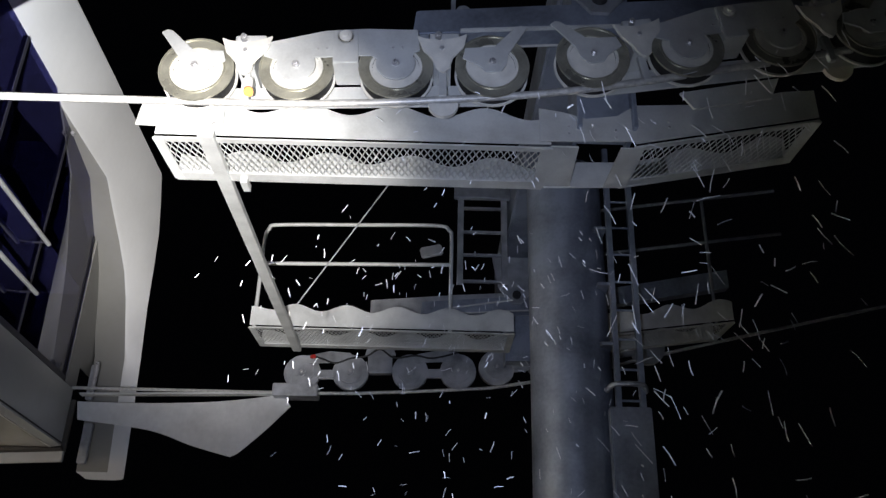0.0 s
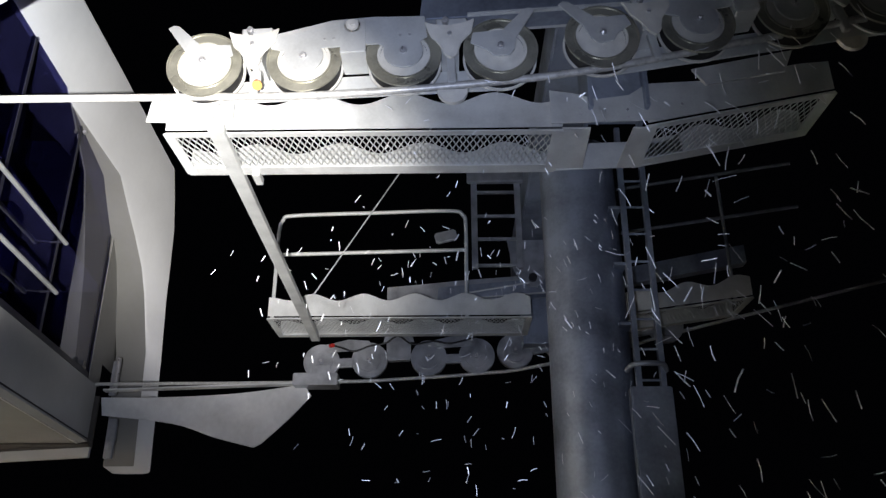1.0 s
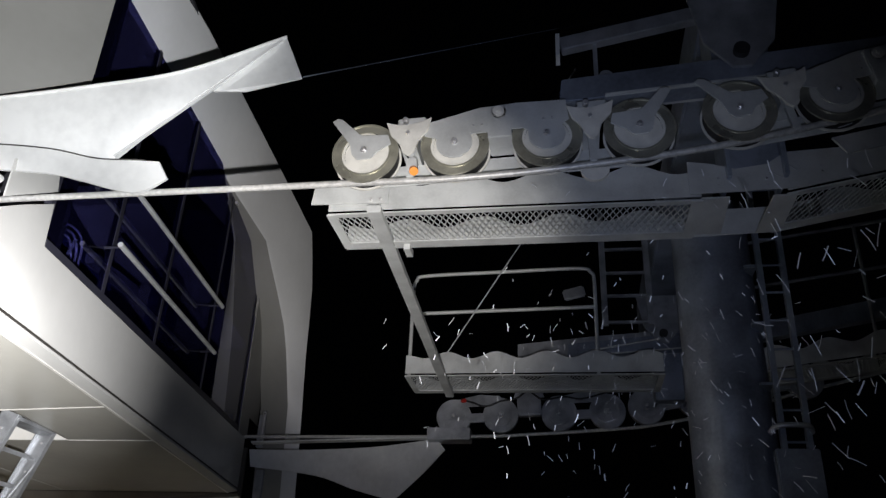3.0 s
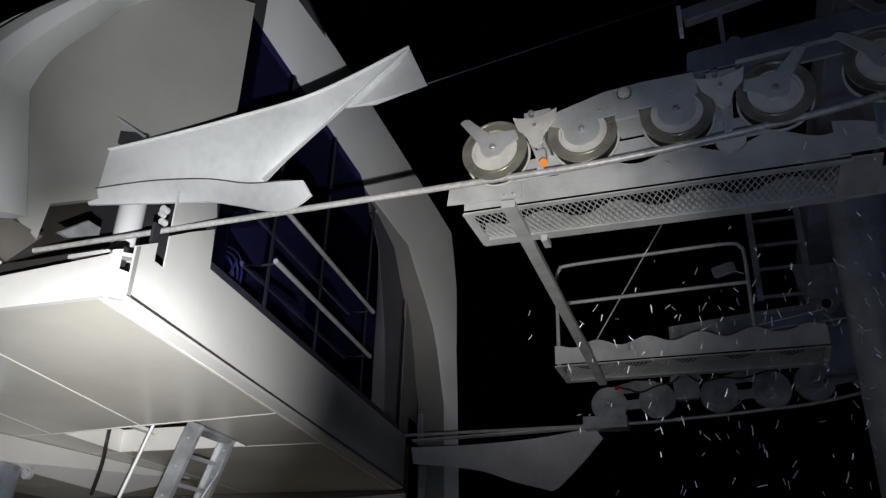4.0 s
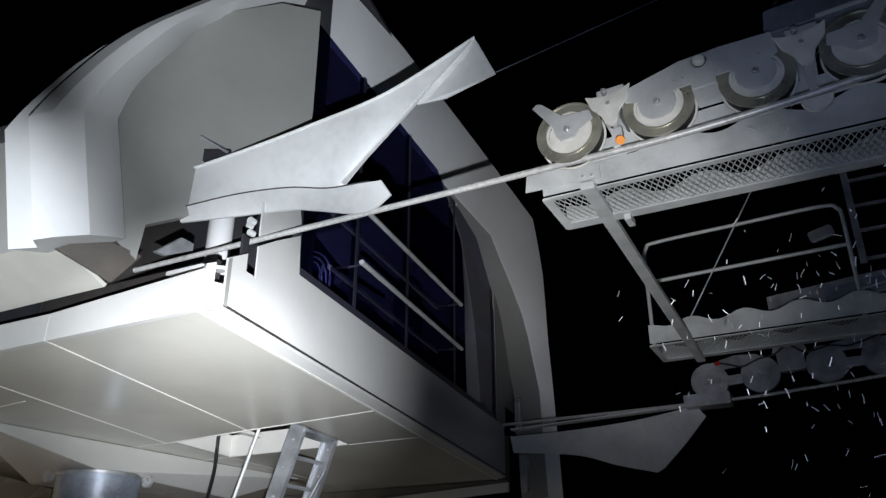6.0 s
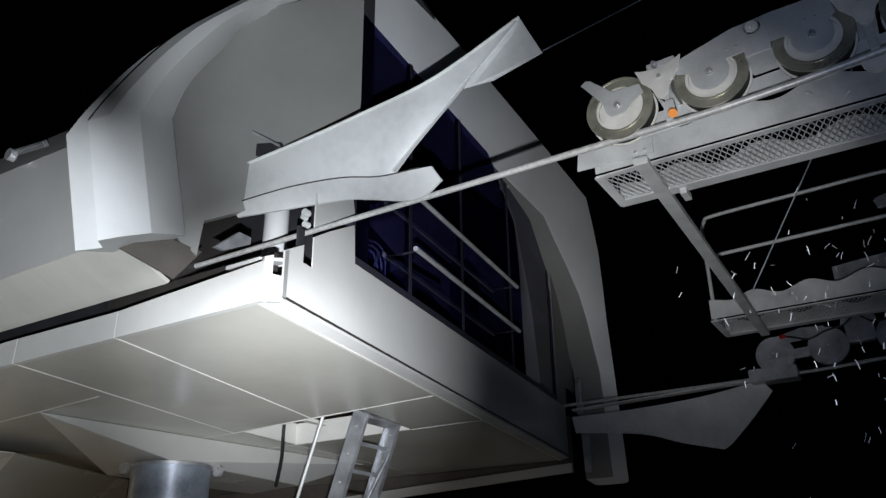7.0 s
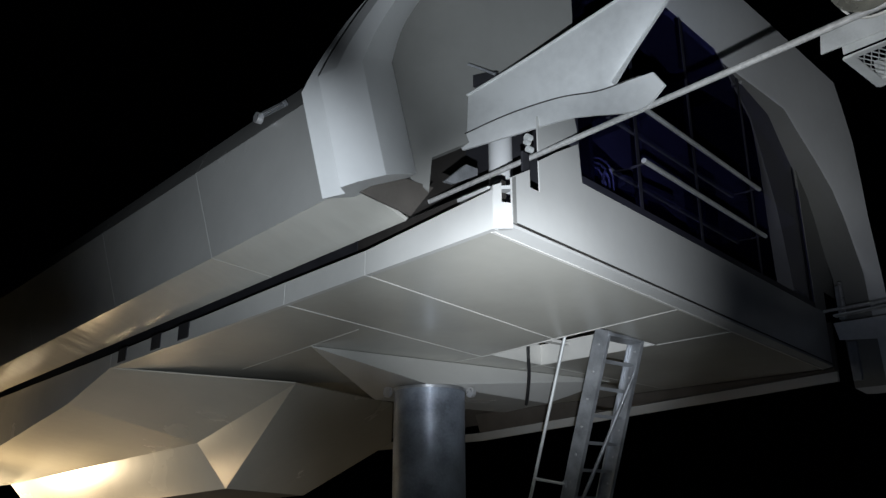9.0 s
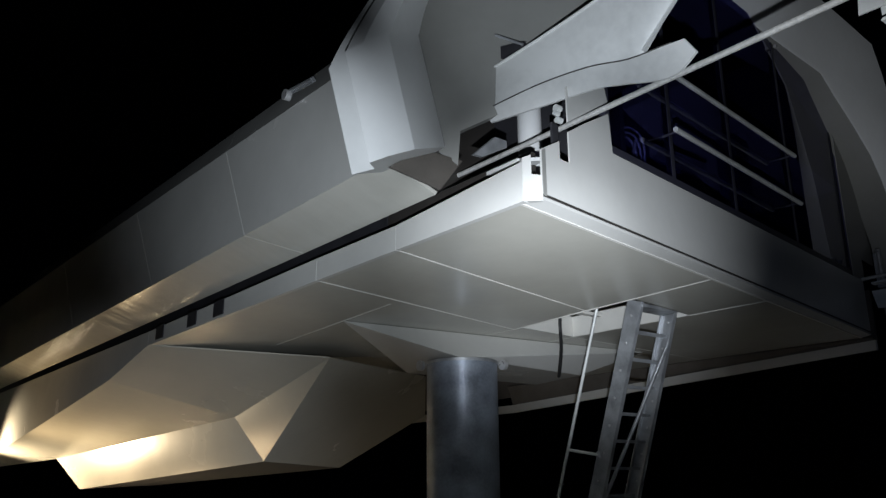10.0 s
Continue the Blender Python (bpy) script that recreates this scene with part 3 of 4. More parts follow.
def plated_bank(label):
    """A far bank, seen from its plated side, with cables looped along it."""
    t = thing("sheave_train", label, "sheave train", "wheel banks on the tower")
    for u in (-1.10, -0.42, 0.42, 1.10):
        w = part("sheave", disc(B(), (u, 0, 0), 0.255, 0.10, 40), GALV, t, "dull grey plated wheel", True, 0.012)
        part("wheel_disc", disc(disc(B(), (u, -0.06, 0), 0.17, 0.03, 32), (u, -0.09, 0), 0.05, 0.04, 20), GALV, w, "", True)
        part("axle_bolt", disc(B(), (u, -0.125, 0), 0.02, 0.03, 6), BOLT, w)
    for u in (-0.76, 0.76):
        part("rocker_plate", prism(B(), [(u - 0.40, -0.08, 0.12), (u + 0.42, -0.08, 0.14), (u + 0.34, -0.08, 0.27), (u + 0.05, -0.08, 0.30), (u - 0.36, -0.08, 0.22)], (0, 0.03, 0)), GALV, t, "", False, 0.006)
        part("link_plate", box(B(), (u, -0.06, -0.04), (0.24, 0.08, 0.13)), GALV, t, "", False, 0.02)
    part("pivot_boss", box(B(), (0.0, -0.06, 0.13), (0.34, 0.14, 0.34)), GALV, t, "", False, 0.02)
    part("upper_bracket", prism(B(), [(-0.22, -0.05, 0.24), (0.22, -0.05, 0.24), (0.16, -0.05, 0.44), (-0.16, -0.05, 0.44)], (0, 0.04, 0)), GALV, t)
    part("cable", tube(B(), smooth_path([(-0.98, -0.16, 0.22), (-0.80, -0.16, 0.16), (-0.62, -0.16, 0.10), (-0.40, -0.16, 0.17), (-0.18, -0.16, 0.20), (0.0, -0.16, 0.30), (0.2, -0.16, 0.17), (0.5, -0.16, 0.20), (0.75, -0.16, 0.16), (1.1, -0.16, 0.24)], 5), 0.014, 8), CABLE, t, "black looped cable", True)
    return t


far_bank = plated_bank("bank of four dull grey wheels with looped black cable")
far_bank.matrix_basis = pose(-0.78, 11.0, 4.64, 0, -2.0, 0)
copy_thing(far_bank, pose(1.95, 11.0, 4.93, 0, -9.5, 0))
part("sensor_cap", tube(B(), [(-0.96, -0.14, 0.20), (-0.92, -0.19, 0.19)], 0.03, 16), RED, far_bank, "small red sensor cap", True).matrix_parent_inverse = Matrix()
for tr, cap, lab in ((bank, ORANGE, "bright orange sensor cap"),):
    part("sensor_body", box(B(), (-0.60, -0.09, -0.165), (0.06, 0.06, 0.11)), GALVW, tr, "", False, 0.006)
    part("sensor_cap", tube(B(), [(-0.595, -0.10, -0.20), (-0.585, -0.135, -0.235)], 0.03, 20), cap, tr, lab, True)
    part("sensor_cable", tube(B(), smooth_path([(-0.62, -0.08, -0.11), (-0.66, -0.05, -0.02), (-0.64, 0.02, 0.06)]), 0.006, 6), CABLE, tr)
    for o in tr.children:
        if o.name.startswith("sensor"):
            o.matrix_parent_inverse = Matrix()
clamp = thing("rope_block", "grey steel block under the far rope", "rope block", at=(-1.9, 11, 4.3))
part("block", box(B(), (-1.93, 10.95, 4.32), (0.62, 0.3, 0.17)), GALV, clamp, "", False, 0.01)
part("side_plate", box(B(), (-1.86, 10.86, 4.44), (0.26, 0.04, 0.16)), GALV, clamp, "", False, 0.01)


# ---- catwalks ----
def wavy_board(x0, x1, y, z0, h, amp=0.045, period=0.62, phase=0.0, slope=0.0, th=0.006):
    bm = B()
    n = 60
    bot = [(x0 + (x1 - x0) * k / n) for k in range(n + 1)]
    top = [(x, y, z0 + slope * (x - x0) + h + amp * math.cos(2 * math.pi * (x - phase) / period) * min(1, 8 * (k / n) + 0.2)) for k, x in enumerate(bot)]
    f0 = [[bm.verts.new((x, y + d, z0 + slope * (x - x0))) for x in bot] for d in (0, th)]
    f1 = [[bm.verts.new((p[0], p[1] + d, p[2])) for p in top] for d in (0, th)]
    for k in range(n):
        bm.faces.new((f0[0][k], f0[0][k + 1], f1[0][k + 1], f1[0][k]))
        bm.faces.new((f0[1][k], f1[1][k], f1[1][k + 1], f0[1][k + 1]))
        bm.faces.new((f1[0][k], f1[0][k + 1], f1[1][k + 1], f1[1][k]))
        bm.faces.new((f0[0][k], f0[1][k], f0[1][k + 1], f0[0][k + 1]))
    for k in (0, n):
        bm.faces.new((f0[0][k], f1[0][k], f1[1][k], f0[1][k]))
    return bm


def expanded_metal(x0, x1, y0, y1, z0, slope=0.0, pitch=0.024, period=0.11, w=0.0055, th=0.006):
    """Zigzag strands that touch their neighbours: a diamond mesh."""
    verts, faces = [], []
    ns, nx = max(int((y1 - y0) / (period / 2)), 2), int((x1 - x0) / pitch)
    for i in range(nx):
        base = len(verts)
        for k in range(ns + 1):
            x = x0 + pitch * (i + 0.5) + (pitch * 0.42 if (k + i) % 2 else -pitch * 0.42)
            y = y0 + (y1 - y0) * k / ns
            z = z0 + slope * (x - x0)
            verts += [(x - w / 2, y, z), (x + w / 2, y, z), (x + w / 2, y, z + th), (x - w / 2, y, z + th)]
        for k in range(ns):
            a = base + 4 * k
            for q in range(4):
                faces.append((a + q, a + (q + 1) % 4, a + 4 + (q + 1) % 4, a + 4 + q))
    me = bpy.data.meshes.new("mesh_floor")
    me.from_pydata(verts, [], faces)
    me.materials.append(GALVW)
    return me


def catwalk(x0, x1, y0, y1, z, slope, label, phase, end_plate, amp=0.045):
    c = thing("catwalk", label, "catwalk", "catwalks on the tower", at=((x0 + x1) / 2, (y0 + y1) / 2, z))
    L = x1 - x0
    part("toe_board", wavy_board(x0, x1, y0, z + 0.02, 0.235, amp=amp, phase=phase, slope=slope), GALVW, c, "pale toe board with a wavy top edge")
    part("toe_board", wavy_board(x0, x1, y1, z - 0.01, 0.20, phase=phase + 0.1, slope=slope), GALVW, c, "pale toe board with a wavy top edge")
    fl = new("mesh_floor", expanded_metal(x0 + 0.03, x1 - 0.02, y0 + 0.02, y1 - 0.03, z, slope))
    fl.parent = c
    fl.matrix_parent_inverse = Matrix.Translation(c.location).inverted()
    tagged(fl, "expanded metal floor grating", kind="stuff")
    up = Vector((-slope, 0, 1)).normalized()
    for y, w in ((y0 + 0.02, 0.05), (y1 - 0.03, 0.11)):
        part("side_flange", beam(B(), (x0, y, z - 0.008), (x1, y, z - 0.008 + slope * L), w, 0.012, up), GALVW, c)
    for x, w in ((x0 + 0.025, 0.07), (x1 - 0.03, 0.08)):
        part("end_flange", box(B(), (x, (y0 + y1) / 2, z - 0.012 + slope * (x - x0)), (w, y1 - y0, 0.012)), GALVW, c)
    if end_plate:
        part("end_plate", prism(B(), [(x0 - 0.13, y0 - 0.02, z + 0.07), (x0 + 0.46, y0 - 0.02, z + 0.055), (x0 + 0.46, y0 - 0.02, z + 0.26), (x0 - 0.11, y0 - 0.02, z + 0.24)], (0, -0.012, 0)), GALVW, c, "flat pale end plate with bolts")
        for x in (x0 + 0.33, x0 + 0.40):
            part("plate_bolt", disc(B(), (x, y0 - 0.035, z + 0.09), 0.012, 0.02, 6), BOLT, c)
    return c


near_walk = catwalk(-1.955, 0.74, 4.62, 5.17, 4.475, 0.0, "galvanised catwalk with wavy toe boards and mesh floor", -0.95, True)
catwalk(1.32, 2.62, 4.62, 5.17, 4.50, 0.20, "sloping galvanised catwalk with wavy toe boards beyond the tower", 1.75, False, 0.012)
far_walk = catwalk(-2.25, 0.93, 9.12, 9.85, 4.65, 0.0, "galvanised catwalk with wavy toe boards beside the far rope", -1.1, False)
catwalk(1.70, 3.6, 9.08, 9.80, 4.60, 0.14, "sloping galvanised catwalk beside the far rope", 2.2, False)
part("joining_plate", prism(B(), [(0.66, 4.60, 4.50), (1.42, 4.60, 4.525), (1.75, 4.60, 4.60), (1.72, 4.60, 4.83), (1.33, 4.60, 4.81), (1.2, 4.60, 4.72), (0.98, 4.60, 4.69), (0.82, 4.60, 4.74), (0.66, 4.60, 4.765)], (0, -0.012, 0)), GALVW, near_walk)
part("joining_plate", prism(B(), [(0.70, 5.17, 4.462), (1.36, 5.17, 4.485), (1.70, 5.17, 4.57), (1.70, 5.17, 4.76), (1.36, 5.17, 4.70), (0.70, 5.17, 4.68)], (0, 0.008, 0)), GALVW, near_walk, "plate that bridges the gap at the tower")
for xa, xb in ((0.74, 0.93), (1.22, 1.34)):
    part("cross_plate", prism(B(), [(xa, 4.63, 4.482), (xb, 4.63, 4.482), (xb + 0.02, 5.16, 4.475), (xa - 0.02, 5.16, 4.475)], (0, 0, 0.012)), GALVW, near_walk)
for x, z in ((0.86, 4.62), (0.86, 4.57), (1.18, 4.60), (1.18, 4.545), (1.55, 4.64), (1.55, 4.69)):
    part("plate_bolt", disc(B(), (x, 4.585, z), 0.009, 0.012, 6), BOLT, near_walk)
tie = thing("tie_bar", "flat galvanised tie bar between the two catwalks", "tie bar", at=(-1.6, 7, 4.45))
part("bar", beam(B(), (-1.58, 4.52, 4.45), (-1.78, 9.85, 4.60), 0.105, 0.06), GALVW, tie, "", False, 0.006)
part("foot", box(B(), (-1.45, 5.2, 4.44), (0.05, 0.14, 0.05)), GALVW, tie)

# handrail loop on the far catwalk
rail = thing("handrail", "bent tube handrail on the far catwalk", "handrail", at=(-1.0, 9.3, 4.5))
part("loop", tube(B(), smooth_path([(-2.24, 9.3, 4.68), (-2.24, 9.3, 5.3), (-2.24, 9.3, 5.85), (-2.20, 9.3, 6.04), (-2.05, 9.3, 6.10), (-1.0, 9.3, 6.13), (-0.05, 9.3, 6.15), (0.12, 9.3, 6.09), (0.16, 9.3, 5.95), (0.16, 9.3, 5.3), (0.16, 9.3, 4.68)], 6), 0.024), GALVW, rail, "", True)
part("middle_rail", tube(B(), [(-2.24, 9.3, 5.55), (0.16, 9.3, 5.60)], 0.024), GALVW, rail, "", True)
rope("stay_wire", [(-1.80, 9.4, 4.98), (0.3, 8.6, 7.9)], 0.009, "thin stay wire with a turnbuckle", GALV)
rope("stay_wire", [(-0.55, 6.0, 5.9), (-0.05, 6.0, 6.8)], 0.008, "thin stay wire below the cross arm", GALV)
# upper end placed to fit the camera's view; it joins nothing
rope("signal_cable", [(-2.12, 4.18, 5.42), (-0.25, 6.54, 7.81), (0.9, 7.99, 9.28)], 0.005, "thin cable rising from the guide horn, set to fit the view", TOWERM)

ramp_rail = thing("handrail", "thin tube handrails of the far sloping catwalk", "handrail", at=(3.2, 9.4, 4.9))
for za, zb in ((6.45, 6.86), (5.82, 6.22)):
    part("rail", tube(B(), [(1.9, 9.4, za), (4.5, 9.4, zb)], 0.022), GALV, ramp_rail, "", True)
for x in (1.95, 3.5):
    part("post", tube(B(), [(x, 9.4, 4.63 + 0.14 * (x - 1.7)), (x, 9.4, 6.46 + 0.155 * (x - 1.9))], 0.022), GALV, ramp_rail, "", True)

# access ladder hung between tower and far line
lad = thing("service_ladder", "galvanised ladder frame hung beside the far catwalk", "ladder", at=(0.55, 9.2, 5.4))
for x in (0.27, 0.83):
    part("stringer", box(B(), (x, 9.2, 6.1), (0.075, 0.05, 1.6)), GALV, lad)
for z in (5.34, 5.70, 6.02, 6.36, 6.7):
    part("rung", box(B(), (0.55, 9.2, z), (0.56, 0.04, 0.03)), GALV, lad)
part("plate", box(B(), (0.54, 9.12, 6.6), (0.72, 0.08, 0.28)), GALV, lad, "", False, 0.01)
arm = thing("cable_tray", "grey steel tray plate behind the far catwalk", "cable tray", at=(0.1, 9.9, 5.2))
part("tray", prism(B(), [(-0.88, 9.9, 5.05), (0.98, 9.9, 5.05), (0.98, 9.9, 5.48), (0.2, 9.9, 5.42), (-0.88, 9.9, 5.32)], (0, 0.12, 0)), GALV, arm, "", False, 0.006)
part("lower_edge", tube(B(), [(0.1, 9.7, 5.15), (0.98, 9.7, 5.30)], 0.012), GALVW, arm)
part("bracket", box(B(), (-0.1, 9.9, 6.05), (0.3, 0.06, 0.16), Matrix.Rotation(-0.25, 3, "Y")), GALV, arm, "", False, 0.02)

# ---- tower ----
tower = thing("lift_tower", "round galvanised chairlift tower with ladder and cross arm", "tower", at=(1.19, 7.55, 0))
tb = B()
bmesh.ops.create_cone(tb, cap_ends=True, segments=64, radius1=0.40, radius2=0.385, depth=5.9, matrix=Matrix.Translation((1.31, 7.50, 2.95)))
part("mast", tb, TOWERM, tower, "blue-grey galvanised steel mast", True)
part("cross_arm", box(B(), (1.15, 7.5, 6.35), (0.5, 8.4, 0.5)), TOWERM, tower, "", False, 0.02)
for y in (4.7, 10.3):
    hg = box(B(), (1.12, y, 5.5), (0.34, 0.22, 1.75))
    box(hg, (0.93, y, 5.4), (0.03, 0.34, 1.6))
    box(hg, (1.31, y, 5.4), (0.03, 0.34, 1.6))
    part("hanger", hg, TOWERM, tower, "", False, 0.006)
    part("main_beam", prism(B(), [(-0.22, y - 0.45, 5.10), (1.95, y - 0.45, 5.26), (3.9, y - 0.45, 5.62), (3.9, y - 0.45, 5.88), (1.95, y - 0.45, 5.49), (-0.20, y - 0.45, 5.30)], (0, 0.16, 0)), TOWERM, tower, "long box beam above the wheels", False, 0.008)
    part("beam_flange", prism(B(), [(0.10, y - 0.47, 5.125), (1.95, y - 0.47, 5.26), (1.95, y - 0.47, 5.275), (0.10, y - 0.47, 5.14)], (0, 0.2, 0)), GALVW, tower)
    eye = ring(B(), (0.12, y - 0.37, 5.36), 0.022, 0.05, 0.03, 20)
    part("lifting_eye", eye, GALV, tower, "", True)
    hp = prism(B(), [(0.72, y - 0.50, 5.95), (0.80, y - 0.50, 5.50), (0.98, y - 0.50, 5.28), (1.10, y - 0.50, 5.28), (1.28, y - 0.50, 5.50), (1.36, y - 0.50, 5.95)], (0, 0.03, 0))
    part("hanger_plate", hp, GALV, tower, "", False, 0.005)
    # black disc drawn in place of the hole in the plate
    part("hole_disc", disc(B(), (1.04, y - 0.52, 5.40), 0.055, 0.06, 24), DARK, tower, "", True)
frame_b = thing("lifting_frame", "grey lifting frame beam above the wheels", "lifting frame", at=(0.3, 4.3, 5.6))
part("beam", beam(B(), (-0.20, 4.3, 5.64), (1.3, 4.3, 5.95), 0.08, 0.12), GALV, frame_b, "", False, 0.006)
part("end_cap", box(B(), (-0.22, 4.28, 5.60), (0.03, 0.12, 0.2)), GALVW, frame_b)
part("post", beam(B(), (0.05, 4.3, 5.2), (0.05, 4.3, 5.68), 0.03, 0.03, (0, 1, 0)), GALV, frame_b)
# ladder and duct on the mast
for x in (1.66, 1.88):
    part("ladder_rail", beam(B(), (x, 7.1, 3.2), (x + 0.03, 7.1, 6.0), 0.05, 0.06, (0, 1, 0)), TOWERM, tower)
for k in range(9):
    part("ladder_rung", tube(B(), [(1.66, 7.1, 3.36 + 0.29 * k), (1.89, 7.1, 3.36 + 0.29 * k)], 0.012, 8), TOWERM, tower)
for z in (3.9, 4.5, 5.1):
    part("ladder_clip", box(B(), (1.6, 7.25, z), (0.12, 0.3, 0.03)), TOWERM, tower)
part("ladder_guard", box(B(), (1.745, 7.05, 1.64), (0.37, 0.12, 3.28)), TOWERM, tower, "flat locked guard over the lower ladder", False, 0.01)
part("guard_bracket", tube(B(), smooth_path([(1.56, 7.1, 3.45), (1.62, 6.98, 3.48), (1.85, 6.98, 3.48), (1.92, 7.1, 3.45)]), 0.025, 8), GALV, tower, "", True)
part("guide_plate", prism(B(), [(1.63, 4.30, 4.60), (2.15, 4.30, 4.70), (2.22, 4.30, 4.86), (1.55, 4.30, 4.72)], (0, 0.02, 0)), GALVW, tower)

# ---- guide horns ----
def horn_sheet(pts, th):
    return prism(B(), pts, th)


horn = thing("guide_horn", "dull aluminium guide horn reaching out over the rope", "guide horn", at=(-4.2, 3.3, 4.4))
TOP = [(-4.69, 3.6, 4.952), (-4.15, 3.73, 5.07), (-3.62, 3.86, 5.209), (-2.97, 4.024, 5.417), (-2.28, 4.2, 5.82)]
LOW = [(-4.62, 3.6, 4.602), (-4.207, 3.75, 4.672), (-3.793, 3.9, 4.71), (-3.48, 4.01, 4.68), (-3.38, 4.05, 4.69)]
sh = B()
nT = 24
tp, lp = smooth_path(TOP, 6), smooth_path(LOW, 6)
G3 = [[a.lerp(b, k / 6) + Vector((0, -0.035 * math.sin(math.pi * k / 6) * (i / nT), 0)) for k in range(7)] for i, (a, b) in enumerate(zip(tp, lp))]
gv = [[[sh.verts.new(p + Vector((0, d, 0))) for p in row] for row in G3] for d in (0, 0.02)]
for s2 in (0, 1):
    for i in range(nT):
        for k in range(6):
            sh.faces.new((gv[s2][i][k], gv[s2][i + 1][k], gv[s2][i + 1][k + 1], gv[s2][i][k + 1]))
for i in range(nT):
    for k in (0, 6):
        sh.faces.new((gv[0][i][k], gv[0][i + 1][k], gv[1][i + 1][k], gv[1][i][k]))
for k in range(6):
    for i in (0, nT):
        sh.faces.new((gv[0][i][k], gv[0][i][k + 1], gv[1][i][k + 1], gv[1][i][k]))
part("sheet", sh, HORNM, horn, "smudged and slightly dented aluminium sheet", True)
part("top_flange", tube(B(), [p + Vector((0, -0.004, 0.004)) for p in tp], 0.011, 8), HORNM, horn, "", True)
part("wing", prism(B(), [(-2.28, 4.2, 5.82), (-2.107, 4.2, 5.41), (-2.54, 4.2, 5.33), (-2.77, 4.14, 5.31)], (0, 0.012, 0)), HORNM, horn)
part("fold_edge", beam(B(), (-2.30, 4.185, 5.78), (-3.37, 4.03, 4.70), 0.02, 0.02), HORNM, horn)
trough = B()
T1 = smooth_path([(-4.666, 3.6, 4.594), (-4.215, 3.757, 4.678), (-3.794, 3.903, 4.701), (-3.481, 4.011, 4.665), (-3.228, 4.101, 4.69), (-3.075, 4.15, 4.70)], 6)
T2 = smooth_path([(-4.645, 3.6, 4.488), (-4.183, 3.751, 4.501), (-3.765, 3.891, 4.517), (-3.557, 3.96, 4.488), (-3.2, 4.081, 4.435), (-3.01, 4.15, 4.58)], 6)
v1, v2, v3, v4 = [[trough.verts.new(p + Vector((0, d, 0))) for p in T] for T, d in ((T1, -0.02), (T2, 0.02), (T2, 0.04), (T1, 0.0))]
for i in range(len(T1) - 1):
    for p, q in ((v1, v2), (v2, v3), (v3, v4), (v4, v1)):
        trough.faces.new((p[i], p[i + 1], q[i + 1], q[i]))
for i in (0, -1):
    trough.faces.new((v1[i], v2[i], v3[i], v4[i]))
part("seam", tube(B(), [p + Vector((0, -0.024, 0.004)) for p in T1[:-4]], 0.005, 6), RECESS, horn, "dark seam above the lip")
part("trough", trough, HORNM, horn, "rolled lower lip of the horn", True)
# black block drawn for the shadow notch at the horn's root
part("shadow_block", box(B(), (-4.72, 3.62, 4.98), (0.12, 0.1, 0.12)), DARK, horn)
part("rod", tube(B(), [(-4.50, 3.57, 5.22), (-4.29, 3.68, 5.07)], 0.012, 8), GALV, horn)
# black plate drawn for the shadow beside the rod
part("shadow_plate", prism(B(), [(-4.50, 3.62, 5.02), (-4.30, 3.70, 5.07), (-4.30, 3.70, 5.11), (-4.50, 3.62, 5.13)], (0, 0.03, 0)), DARK, horn)
horn.matrix_basis = pose(-3.029, 3.996, 5.159, 0, 0, -1.52) @ pose(3.019, -4.037, -5.196) @ pose(*horn.location)

fh = thing("guide_horn", "dull aluminium guide horn at the far rope opening", "guide horn", at=(-4.5, 11, 4.0))
part("sheet", prism(B(), smooth_path([(-4.95, 11, 4.12), (-4.0, 11, 4.12), (-3.0, 11, 4.17), (-2.12, 11, 4.29)], 5) + smooth_path([(-2.0, 11, 4.13), (-2.3, 11, 3.80), (-2.65, 11, 3.47)], 3) + smooth_path([(-2.75, 11, 3.42), (-3.3, 11, 3.56), (-3.9, 11, 3.75), (-4.9, 11, 3.87)], 5), (0, 0.02, 0)), HORNM, fh, "", False)
part("trough", prism(B(), [(-4.9, 10.9, 4.2), (-2.15, 10.9, 4.28), (-2.15, 11.0, 4.27), (-4.9, 11.0, 4.19)], (0, 0, 0.02)), HORNM, fh)
gear = thing("entry_gear", "galvanised fittings in the far rope opening", "rope fittings", at=(-4.75, 11.1, 4))
part("plate", box(B(), (-4.85, 11.12, 4.42), (0.10, 0.06, 0.5)), GALV, gear, "", False, 0.01)
part("plate", box(B(), (-4.85, 11.3, 3.6), (0.12, 0.08, 0.55)), GALV, gear, "", False, 0.01)
part("pin", tube(B(), [(-4.8, 11.05, 4.2), (-4.8, 11.05, 4.7)], 0.03), BOLT, gear, "", True)

# ---- access ladder under the hatch ----
al = thing("access_ladder", "galvanised access ladder leaning into the open hatch", "ladder", at=(-7.0, 7.3, 0))


def LX(z):
    """x of the leaning ladder at height z."""
    return -5.95 - 0.348 * (3.6 - z)


LEAN = Vector((1, 0, -0.348)).normalized()
for y, inward in ((7.0, 1), (7.7, -1)):
    web = beam(B(), (LX(0), y, 0.0), (LX(3.62), y, 3.62), 0.012, 0.20, LEAN)
    for side in (-1, 1):
        o = LEAN * (0.096 * side)
        beam(web, (LX(0) + o.x, y + 0.028 * inward, o.z if o.z > 0 else 0.0), (LX(3.62) + o.x, y + 0.028 * inward, 3.62 + o.z), 0.05, 0.012, LEAN)
    stringer = part("stringer", web, GALV, al, "folded channel stringer")
    for k in range(11):
        z = 0.35 + 0.31 * k
        part("bolt", disc(B(), (LX(z), y - 0.012, z), 0.014, 0.012, 6), BOLT, stringer)
